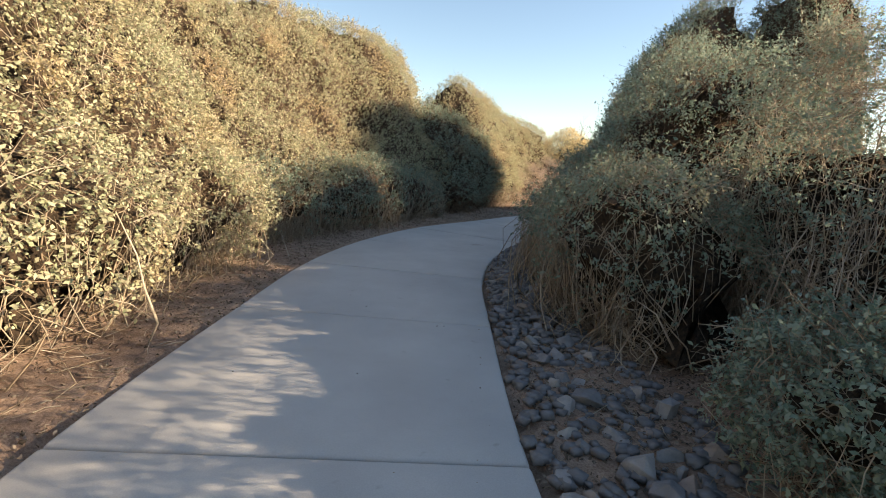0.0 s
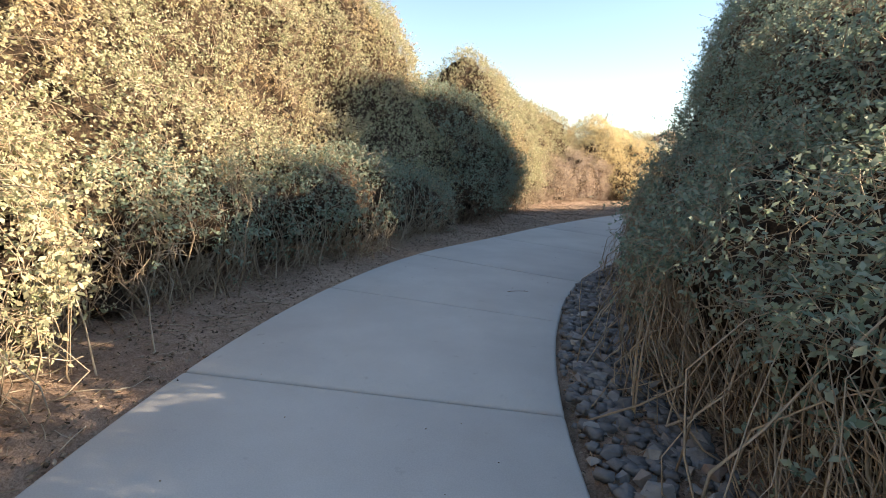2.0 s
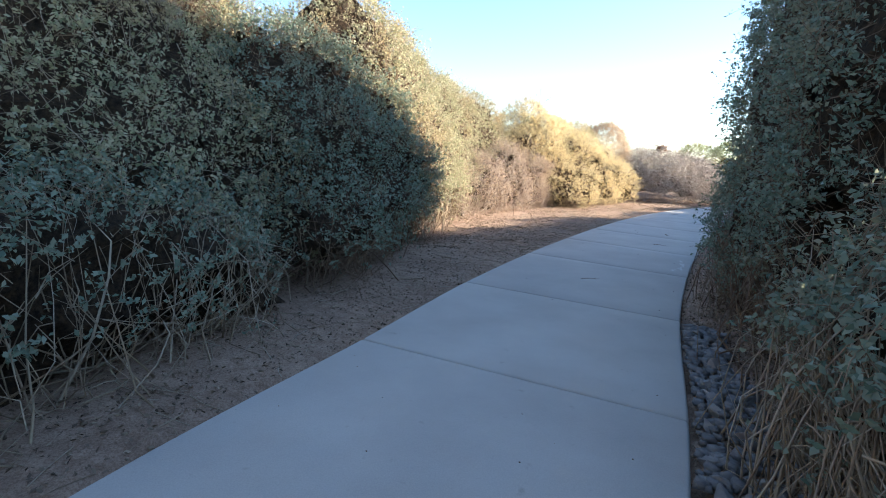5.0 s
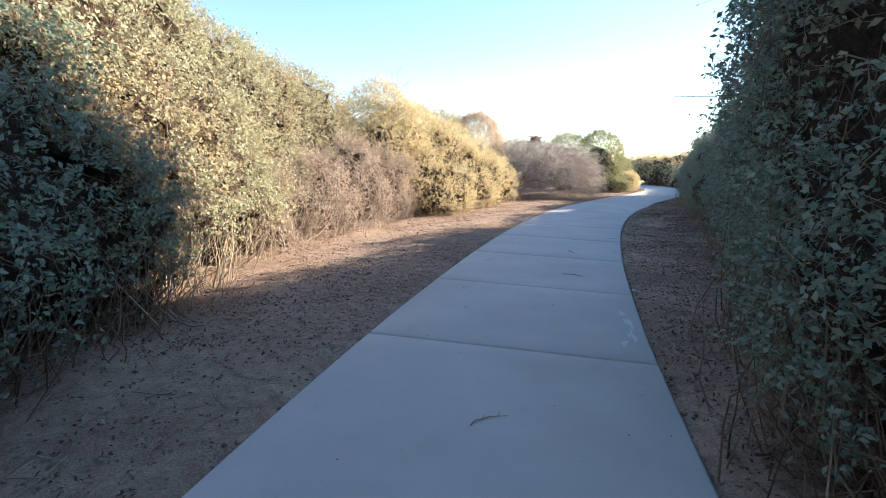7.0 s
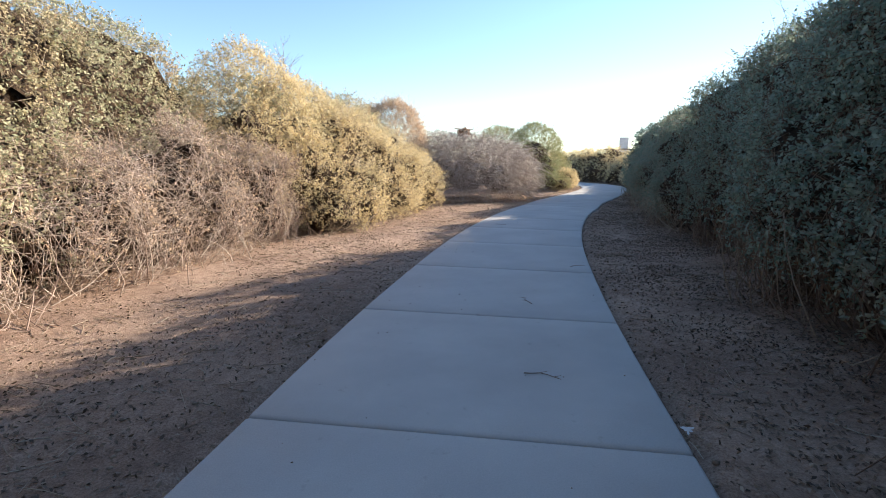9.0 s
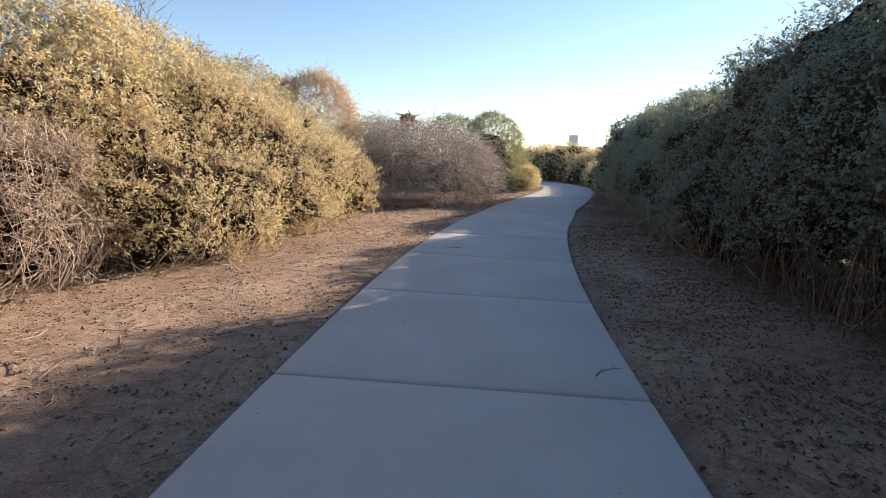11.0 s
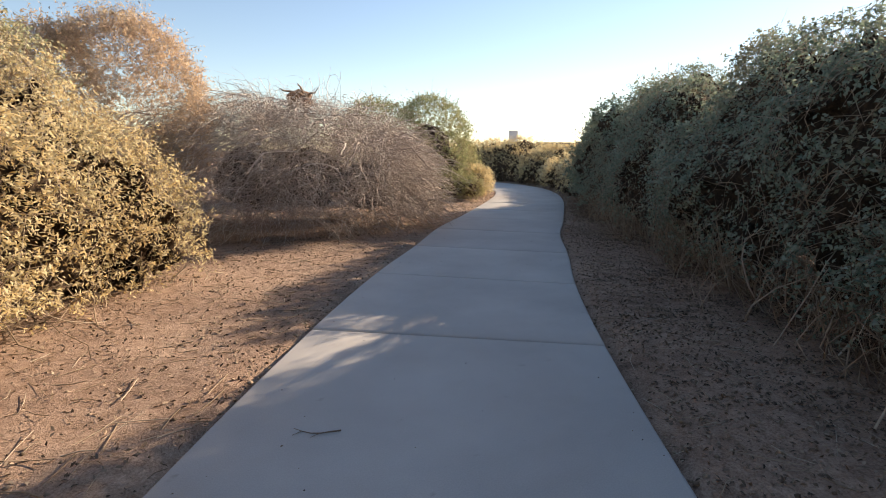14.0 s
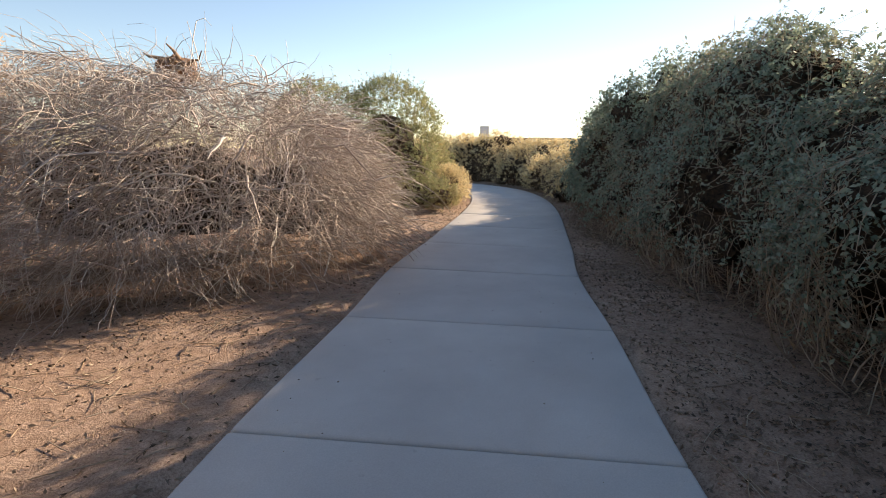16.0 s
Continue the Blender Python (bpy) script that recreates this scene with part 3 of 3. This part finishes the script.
shrub("shaded saltbush with tangled brown stems", Surface([(3.3, 5.5, 1.05), (3.2, 6.6, 1.25), (3.28, 7.8, 1.25), (3.6, 9.2, 1.15)], LOW, 1, (0.6, 0.7), 0.28, 0.1, 32), LEAF_SHADED, TWIG_TAN, seed=32, bare=0.6, stems=180, twigs=170, inset=0.2, **FINE)
shrub("tall shaded brownish saltbush behind lower ones", Surface([(4.4, 4.5, 0.9), (4.05, 5.3, 0.98), (3.85, 6.4, 1.08), (3.9, 7.6, 1.22), (4.1, 8.8, 1.4)], OVERHANG, 1, (0.9, 0.9), 0.38, 0.06, 43), LEAF_SHADED, TWIG_BROWN, seed=43, twigs=140, inset=0.36, bare=0.5, **NEAR)
shrub("tall steep-sided shaded saltbush", Surface([(3.85, 8.9, 1.0), (3.98, 9.9, 1.1), (4.25, 11.0, 1.35), (4.7, 12.1, 1.5), (5.27, 13.0, 1.45), (5.78, 13.8, 1.1)], STEEP, 1, (0.6, 0.9), 0.3, 0.06, 33), LEAF_SHADED, TWIG_BROWN, seed=33, bare=0.4, stems=80, twigs=110, inset=0.2, **FINE)
shrub("tall shaded green saltbush beside bare soil", Surface([(4.8, 11.3, 1.1), (5.55, 12.7, 1.22), (6.3, 13.9, 1.2), (6.95, 15.1, 1.3), (7.35, 15.9, 1.22), (7.65, 16.5, 0.9)], PEAK, 1, (0.8, 0.9), 0.4, 0.06, 34), LEAF_SHADED, TWIG_BROWN, seed=34, bare=0.42, stems=25, twigs=110, **NEAR)
shrub("rounded shaded green saltbush", Surface([(6.7, 14.1, 1.25), (7.35, 15.5, 1.2), (8.1, 17.0, 1.16), (8.5, 17.9, 1.1)], OVERHANG, 1, (0.8, 0.9), 0.4, 0.1, 35), LEAF_SHADED, TWIG_BROWN, seed=35, bare=0.45, stems=60, twigs=110, **NEAR)
shrub("dense shaded green saltbush", Surface([(8.4, 17.2, 1.12), (9.05, 18.5, 1.12), (9.6, 19.7, 1.06), (10.0, 20.8, 0.98)], OVERHANG, 1, (0.8, 0.9), 0.4, 0.1, 36), LEAF_SHADED, TWIG_BROWN, seed=36, bare=0.42, stems=60, twigs=110, **NEAR)
shrub("shaded saltbush with drooping grey-green sprays", Surface([(9.75, 20.1, 1.0), (10.3, 21.3, 0.96), (11.0, 22.4, 0.9), (11.7, 23.6, 0.86)], OVERHANG, 1, (0.9, 0.9), 0.4, 0.1, 37), LEAF_SHADED, TWIG_TAN, seed=37, bare=0.35, stems=70, twigs=130, droop=0.5, **NEAR)
shrub("low round shaded saltbush in front of the taller ones", Surface([(9.1, 19.3, 0.8), (9.45, 20.0, 1.0), (9.8, 20.6, 0.85)], LOW, 1, (0.6, 0.6), 0.25, 0.1, 45), LEAF_SHADED, TWIG_TAN, seed=45, bare=0.3, stems=60, twigs=90, inset=0.16, **FINE)
shrub("shaded saltbush with brown drooping twigs", Surface([(11.4, 22.9, 0.86), (12.2, 24.2, 0.9), (13.0, 25.5, 0.92), (13.6, 26.6, 0.86)], OVERHANG, 1, (0.9, 0.9), 0.4, 0.1, 38), LEAF_SHADED, TWIG_TAN, seed=38, bare=0.4, stems=50, twigs=130, droop=0.5, **MID)
shrub("saltbush along the curve", Surface([(13.4, 26.0, 0.9), (14.2, 27.4, 0.92), (15.2, 28.7, 0.85), (16.0, 29.8, 0.7)], OVERHANG, 1, (0.9, 0.9), 0.4, 0.12, 39), LEAF_SHADED, TWIG_BROWN, seed=39, **FAR)
shrub("low golden-brown shrub along the curve", Surface([(15.9, 29.6, 0.5), (17.0, 31.3, 0.55), (17.9, 33.0, 0.55), (18.3, 34.2, 0.5)], ROUND, 1, (0.9, 0.9), 0.4, 0.14, 40), LEAF_GOLD, TWIG_TAN, seed=40, name="golden_shrub", **FAR)
shrub("distant golden hedge across the end of the walk", Surface([(18.5, 33.8, 0.6), (19.0, 36.0, 0.66), (18.8, 38.5, 0.7), (17.6, 40.8, 0.7), (15.5, 42.3, 0.72), (12.5, 43.3, 0.72)], ROUND, 1, (0.9, 0.9), 0.4, 0.16, 41), LEAF_GOLD, TWIG_TAN, seed=41, name="golden_hedge", **FAR)


# ---- dead brush pile ----
def brush_pile():
    rng = np.random.default_rng(77)
    lobes = [(8.3, 27.4, 0.7, 1.95, 2.0, 1.3), (7.5, 27.3, 0.75, 1.7, 1.7, 1.3), (9.3, 27.3, 0.6, 1.2, 1.3, 1.15)]
    top = tagged(new("brush_pile"), "big heap of dead grey-brown twigs on bare soil", "dead bush")
    area = shell_area(lobes)
    crown = np.array([8.4, 28.0, 1.95])
    # long arching branches that hang from the crown
    q, qn, _, _ = shell(lobes, 4200, 0.2, 0.15, 5)
    m = len(q)
    away = unit((q - crown) * np.array([1, 1, 0.0]) + 1e-6)
    turn = unit(away + np.column_stack([rng.normal(size=(m, 2)) * 0.9, np.zeros(m)]))
    pts = [q - qn * rng.uniform(0, 0.35, (m, 1))]
    step = rng.uniform(0.06, 0.15, (m, 1))
    drop = rng.uniform(0.0, 0.25, (m, 1))
    for i in range(7):
        d = unit(turn + np.array([0, 0, 1.0]) * (drop - 0.16 * i))
        pts.append(pts[-1] + d * step)
        turn = unit(turn + rng.normal(size=(m, 3)) * 0.3)
    pts = np.stack(pts, 1)
    pts[:, :, 2] = np.maximum(pts[:, :, 2], 0.0)
    rad = (rng.uniform(0.002, 0.0058, (m, 1)) + (rng.random((m, 1)) < 0.06) * 0.009) * np.linspace(1.2, 0.4, 8)[None]
    part("dead_branch_tangle", tubes("dead_branch_tangle", pts, rad, TWIG_GREY), top, "", "stuff")
    # fine drooping twigs
    q, qn, _, _ = shell(lobes, 32000, 0.03, 0.2, 6)
    m = len(q)
    way = unit(rng.normal(size=(m, 3)) * 0.7 + (q - crown) * np.array([0.5, 0.5, 0.0]) + np.array([0, 0, -0.25]))
    pts = [q - qn * rng.exponential(0.28, (m, 1))]
    step = rng.uniform(0.04, 0.12, (m, 1))
    for i in range(5):
        pts.append(pts[-1] + way * step)
        way = unit(way + rng.normal(size=(m, 3)) * 0.25 + np.array([0, 0, -0.12]))
    pts = np.stack(pts, 1)
    pts[:, :, 2] = np.maximum(pts[:, :, 2], 0.0)
    rad = rng.uniform(0.0018, 0.0046, (m, 1)) * np.linspace(1.2, 0.5, 6)[None]
    part("dead_twig_tangle", tubes("dead_twig_tangle", pts, rad, TWIG_GREY), top, "", "stuff")
    # added solid core, its dark colour standing for shade inside the heap
    part("shade_core", core_mesh(lobes, 0.36), top, "solid filler core, dark in place of inner shade", "stuff")


brush_pile()


def stump():
    """The upturned root crown on the pile."""
    rng = np.random.default_rng(9)
    bm = bmesh.new()
    bmesh.ops.create_icosphere(bm, subdivisions=3, radius=0.16)
    for v in bm.verts:
        k = 1 + 0.45 * noise.noise(v.co * 9) + 0.25 * noise.noise(v.co * 25)
        v.co = Vector((v.co.x * 1.3, v.co.y, v.co.z * 0.85)) * k
    me = bpy.data.meshes.new("root_crown")
    bm.to_mesh(me)
    bm.free()
    me.materials.append(plain_material("weathered_wood", (0.34, 0.19, 0.11), 0.9, 22))
    top = tagged(new("root_stump"), "weathered orange-brown root stump on the brush heap", "stump")
    top.location = (8.3, 27.6, 2.0)
    part("root_crown", me, top)
    n = 16
    way = unit(rng.normal(size=(n, 3)) * np.array([1, 1, 0.25]) + np.array([0, 0, -0.1]))
    u = np.linspace(0.1, 1, 5)
    long = rng.uniform(0.25, 0.55, (n, 1))
    pts = way[:, None] * (long * u)[:, :, None] + rng.normal(size=(n, 5, 3)) * 0.025
    for i in range(n):
        part("root", tubes("root", pts[i:i + 1], np.linspace(0.042, 0.008, 5)[None] * rng.uniform(0.6, 1.2), TWIG_BROWN, 6), top)


stump()


# ---- thin bare tree ----
def bare_tree():
    rng = np.random.default_rng(21)
    top = tagged(new("bare_tree"), "thin leafless grey desert tree behind the shrubs", "tree")
    base = np.array([2.7, 24.6, 0.0])
    limbs, trunk = [], None

    def grow(p, d, long, rad, level):
        nonlocal trunk
        pts = [p]
        for _ in range(5):
            d = unit(d + rng.normal(size=3) * 0.12 + np.array([0, 0, 0.04]))
            pts.append(pts[-1] + d * long / 5)
        pts = np.array(pts)
        if trunk is None:
            trunk = (pts, rad)
        else:
            limbs.append((pts, rad))
        if level < 4:
            for _ in range(4 if level else 6):
                k = rng.integers(2, 6)
                grow(pts[k], unit(d + rng.normal(size=3) * 0.55), long * rng.uniform(0.5, 0.75), rad * 0.5, level + 1)

    grow(base, np.array([0.05, 0.0, 1.0]), 1.95, 0.06, 0)
    taper = np.linspace(1, 0.55, 6)[None]
    part("trunk", tubes("trunk", trunk[0][None], trunk[1] * taper, TWIG_BROWN, 8), top)
    part("crown", tubes("crown", np.array([l[0] for l in limbs]), np.array([l[1] for l in limbs])[:, None] * taper, TWIG_BROWN, 3), top, "", "stuff")


bare_tree()


# ---- far buildings ----
def block(name, x0, x1, y0, y1, z0, z1, material, parent):
    bm = bmesh.new()
    bmesh.ops.create_cube(bm, size=1.0)
    for v in bm.verts:
        v.co = Vector((x0 + (v.co.x + 0.5) * (x1 - x0), y0 + (v.co.y + 0.5) * (y1 - y0), z0 + (v.co.z + 0.5) * (z1 - z0)))
    bmesh.ops.bevel(bm, geom=bm.edges[:], offset=0.04, segments=1, affect="EDGES")
    me = bpy.data.meshes.new(name)
    bm.to_mesh(me)
    bm.free()
    me.materials.append(material)
    return part(name, me, parent)


PALE_WALL = plain_material("pale_plaster", (0.82, 0.8, 0.77), 0.9, 2.0)
BROWN_ROOF = plain_material("brown_roof", (0.16, 0.11, 0.08), 0.9, 3.0)
DARK_PANE = plain_material("dark_pane", (0.05, 0.06, 0.07), 0.2, 1.0)
t_house = tagged(new("tower_building"), "pale far-off building with a square tower", "building")
block("wall", -5.0, 4.0, 0, 7, 0, 4.6, PALE_WALL, t_house)
block("roof", -5.2, 4.2, -0.2, 7.2, 4.6, 4.9, BROWN_ROOF, t_house)
block("tower", -1.2, 1.3, 1, 3.5, 4.9, 8.1, PALE_WALL, t_house)
for wx in (-4.2, -2.6, -1.0, 0.6, 2.2):
    block("window", wx, wx + 0.9, -0.03, 0.05, 2.6, 3.8, DARK_PANE, t_house)
t_house.matrix_world = pose(89.8, 138.4, 0, 0, 0, -33)
r_house = tagged(new("low_building"), "low far-off building under a broad brown roof", "building")
block("wall", -6.5, 6.5, 0, 8, 0, 3.6, PALE_WALL, r_house)
block("roof", -8.0, 8.0, -1.0, 9, 3.6, 4.3, BROWN_ROOF, r_house)
for wx in (-5.5, -3.0, -0.5, 2.0, 4.5):
    block("window", wx, wx + 1.2, -0.03, 0.05, 1.2, 2.6, DARK_PANE, r_house)
r_house.matrix_world = pose(88.0, 112.0, 0, 0, 0, -36)


# ---- rocks along the walk ----
def rock_mesh(seed):
    rng = np.random.default_rng(seed)
    bm = bmesh.new()
    p = unit(rng.normal(size=(10, 3))) * rng.uniform(0.8, 1.05, (10, 1)) * np.array([1.0, 0.78, 0.55])
    for q in p:
        bm.verts.new(q)
    bmesh.ops.convex_hull(bm, input=bm.verts)
    bmesh.ops.bevel(bm, geom=bm.edges[:], offset=0.03, segments=1, affect="EDGES", clamp_overlap=True)
    me = bpy.data.meshes.new("rock")
    bm.to_mesh(me)
    bm.free()
    me.materials.append(ROCK)
    return me


def rubble(rng):
    """Small broken stone that fills the strip between the rocks."""
    n = 2600
    k = rng.integers(14, 8 * STEPS + 8, n)
    wide = np.interp(LINE[k, 1], [-1, 1.5, 3.5, 6.5, 9.0, 10.5], [1.0, 1.0, 0.6, 0.5, 0.4, 0.25])
    c = LINE[k] + SIDE[k] * (HALF + 0.03 + rng.random(n) * wide)[:, None] + ALONG[k] * rng.uniform(-0.1, 0.1, (n, 1))
    size = rng.uniform(0.014, 0.045, n)
    d = np.array([(x, y, z) for x in (-1, 1) for y in (-1, 1) for z in (-1, 1)], float)
    v = d[None] * rng.uniform(0.45, 1.0, (n, 8, 3)) * np.array([1, 0.8, 0.5])
    a = rng.uniform(0, 6.28, n)
    v = np.stack([v[..., 0] * np.cos(a)[:, None] - v[..., 1] * np.sin(a)[:, None], v[..., 0] * np.sin(a)[:, None] + v[..., 1] * np.cos(a)[:, None], v[..., 2]], -1)
    v = v * size[:, None, None] + np.column_stack([c, np.full(n, -0.012) + size * 0.3])[:, None]
    f = np.array([(0, 1, 3, 2), (4, 6, 7, 5), (0, 4, 5, 1), (2, 3, 7, 6), (0, 2, 6, 4), (1, 5, 7, 3)])
    me = mesh_np("rubble", v.reshape(-1, 3), (f[None] + np.arange(n)[:, None, None] * 8).reshape(-1, 4), ROCK)
    tagged(new("rubble", me), "small broken grey stone between the edging rocks", "gravel", "", "stuff")


def rocks():
    rng = np.random.default_rng(5)
    kinds = [rock_mesh(100 + i) for i in range(12)]
    put = []
    for _ in range(16000):
        k = rng.integers(14, 8 * STEPS + 8)
        y = LINE[k, 1]
        wide = np.interp(y, [-1, 1.5, 3.5, 6.5, 9.0, 10.5], [0.9, 0.9, 0.5, 0.45, 0.35, 0.22])
        size = rng.uniform(0.045, 0.11) * (1.2 if y < 2 else 0.95)
        d = HALF + 0.02 + size * 0.8 + rng.random() * wide
        p = LINE[k] + SIDE[k] * d + ALONG[k] * rng.uniform(-0.1, 0.1)
        if any((p[0] - q[0]) ** 2 + (p[1] - q[1]) ** 2 < (0.47 * (size + q[2])) ** 2 for q in put):
            continue
        put.append((p[0], p[1], size))
        if len(put) >= 300:
            break
    rubble(rng)
    for i, (x, y, s) in enumerate(put):
        ob = new("rock", kinds[i % 12])
        ob.matrix_world = pose(x, y, s * 0.16 - 0.02, rng.uniform(-22, 22), rng.uniform(-22, 22), rng.uniform(0, 360)) @ Matrix.Diagonal((s, s, s, 1))
        tagged(ob, "grey angular rock in the strip beside the walk", "rock", "edging rocks")


rocks()


# ---- litter ----
def strip_points(n, lo, hi, seed, first=0, both=True, power=1.6):
    rng = np.random.default_rng(seed)
    k = rng.integers(first, len(LINE) - 30, n)
    side = np.where(rng.random(n) < 0.5, -1, 1) if both else np.ones(n)
    d = lo + rng.random(n) ** power * (hi - lo)
    p = LINE[k] + SIDE[k] * (side * d)[:, None] + ALONG[k] * rng.uniform(-0.12, 0.12, (n, 1))
    return p, np.abs(d), rng


def ground_z(p):
    d = np.abs(path_distance(p)) - HALF
    q = np.column_stack([p, np.zeros(len(p))])
    lumps = 0.020 * lattice(q * 3.1) + 0.035 * lattice(q * 0.8) + 0.008 * lattice(q * 9)
    return np.where(d < 0, 0.001, -0.022 + np.clip(d, 0, 0.6) / 0.6 * (lumps + 0.012))


def litter():
    p, d, rng = strip_points(120000, HALF + 0.0, HALF + 2.4, 61, power=1.0)
    k = lattice(np.column_stack([p * 1.6, np.zeros(len(p))])) + rng.normal(size=len(p)) * 0.5 > -0.35
    p = p[k]
    q = np.column_stack([p, ground_z(p) + rng.uniform(0.002, 0.012, len(p))])
    up = np.tile(np.array([0, 0, 1.6]), (len(p), 1))
    tagged(new("leaf_litter", leaves("leaf_litter", q, up, 0.027, 0.011, LITTER)), "dry brown leaf litter over the soil", "litter", "", "stuff")
    # dark litter at the shaded shrubs' feet, its tone and spread deepening the shade
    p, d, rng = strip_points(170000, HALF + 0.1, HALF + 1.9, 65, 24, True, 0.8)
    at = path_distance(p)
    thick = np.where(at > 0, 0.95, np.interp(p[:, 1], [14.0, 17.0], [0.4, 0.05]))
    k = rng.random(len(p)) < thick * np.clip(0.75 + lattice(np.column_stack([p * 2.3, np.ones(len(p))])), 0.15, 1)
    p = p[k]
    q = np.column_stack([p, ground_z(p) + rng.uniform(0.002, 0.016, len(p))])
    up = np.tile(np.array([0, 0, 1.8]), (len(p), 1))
    tagged(new("shade_litter", leaves("shade_litter", q, up, 0.026, 0.012, SHADE_LITTER)), "dark brown litter under the shrubs, with shade in its colour", "litter", "", "stuff")
    p, d, rng = strip_points(7000, HALF + 0.02, HALF + 2.0, 62, power=1.2)
    m = len(p)
    a = rng.uniform(0, 6.28, m)
    way = np.column_stack([np.cos(a), np.sin(a), rng.normal(size=m) * 0.06])
    long = rng.uniform(0.05, 0.26, (m, 1))
    u = np.linspace(-0.5, 0.5, 3)
    q = np.column_stack([p, ground_z(p) + 0.008])
    pts = q[:, None] + way[:, None] * (long * u)[:, :, None] + rng.normal(size=(m, 3, 3)) * 0.006
    pts[:, :, 2] = np.maximum(pts[:, :, 2], ground_z(pts[:, :, :2].reshape(-1, 2)).reshape(m, 3) + 0.001)
    tagged(new("fallen_twigs", tubes("fallen_twigs", pts[off_walk(pts)], (rng.uniform(0.0012, 0.003, (m, 1)) * np.ones((1, 3)))[off_walk(pts)], TWIG_TAN)), "dry straw and twigs scattered on the soil", "litter", "", "stuff")
    # pebbles on the soil, and a few crumbs on the concrete
    p, d, rng = strip_points(9000, HALF + 0.01, HALF + 2.6, 63, power=1.3)
    c, _, _ = strip_points(420, 0.0, HALF - 0.02, 64, power=0.6)
    p = np.vstack([p, c])
    m = len(p)
    size = np.concatenate([rng.uniform(0.004, 0.018, m - len(c)), rng.uniform(0.002, 0.007, len(c))])
    o = np.array([(1, 0, 0), (0, 1, 0), (-1, 0, 0), (0, -1, 0), (0, 0, 0.7), (0, 0, -0.7)])
    v = np.column_stack([p, ground_z(p)])[:, None] + (o[None] * rng.uniform(0.6, 1.3, (m, 6, 1))) * size[:, None, None]
    f = np.array([(0, 1, 4), (1, 2, 4), (2, 3, 4), (3, 0, 4), (1, 0, 5), (2, 1, 5), (3, 2, 5), (0, 3, 5)])
    tagged(new("pebbles", mesh_np("pebbles", v.reshape(-1, 3), (f[None] + np.arange(m)[:, None, None] * 6).reshape(-1, 3), LITTER)), "small brown and grey pebbles on the soil", "gravel", "", "stuff")


litter()


# ---- marks on the concrete ----
def stain(x, y, turn, long, wide, seed):
    """A thin dried splash with a ragged rim."""
    rng = np.random.default_rng(seed)
    a = np.linspace(0, 2 * np.pi, 28, endpoint=False)
    r = 1 + 0.35 * np.sin(3 * a + rng.uniform(0, 6)) + 0.25 * rng.normal(size=28)
    v = np.column_stack([np.cos(a) * r * long, np.sin(a) * r * wide, np.full(28, 0.0035)])
    v = np.vstack([[(0, 0, 0.004)], v])
    f = np.column_stack([np.zeros(28, int), np.arange(1, 29), np.r_[np.arange(2, 29), 1]])
    ob = tagged(new("stain", mesh_np("stain", v, f, STAIN)), "pale dried splash on the grey concrete", "stain", "marks on the walk")
    ob.matrix_world = pose(x, y, 0.0, 0, 0, turn)


STAIN = plain_material("dried_splash", (0.75, 0.74, 0.72), 0.8, 60.0)
for i, (x, y, turn, long, wide) in enumerate(((4.42, 12.85, 60, 0.05, 0.02), (4.55, 13.0, 70, 0.10, 0.025), (4.66, 13.25, 75, 0.12, 0.02), (4.72, 13.5, 80, 0.06, 0.018), (5.2, 14.2, 40, 0.03, 0.02))):
    stain(x, y, turn, long, wide, 300 + i)


def leaf_sprig(x, y, turn, seed):
    """A short dry sprig fallen on the slab."""
    rng = np.random.default_rng(seed)
    u = np.linspace(0, 1, 6)
    p = np.column_stack([u * 0.2, 0.03 * np.sin(u * 3) + rng.normal(size=6) * 0.004, np.full(6, 0.006)])
    ob = tagged(new("dry_sprig"), "thin dry brown twig fallen on the concrete", "twig", "fallen sprigs")
    part("stalk", tubes("stalk", p[None], np.linspace(0.004, 0.0015, 6)[None], TWIG_BROWN), ob)
    for k in (2, 4):
        q = p[k] + np.array([0.0, 0.0, 0.001])
        w = np.stack([q + np.array([0.03, 0.035 * (-1) ** k, 0]) * t for t in np.linspace(0, 1, 3)])
        part("side_twig", tubes("side_twig", w[None], np.array([[0.002, 0.0016, 0.001]]), TWIG_BROWN), ob)
    ob.matrix_world = pose(x, y, 0.0, 0, 0, turn)


for i, (x, y, turn) in enumerate(((4.75, 14.9, -40), (6.35, 17.3, 10), (5.35, 16.1, 80), (2.2, 6.6, 30), (7.05, 20.9, 150), (3.2, 11.9, 20))):
    leaf_sprig(x, y, turn, 400 + i)
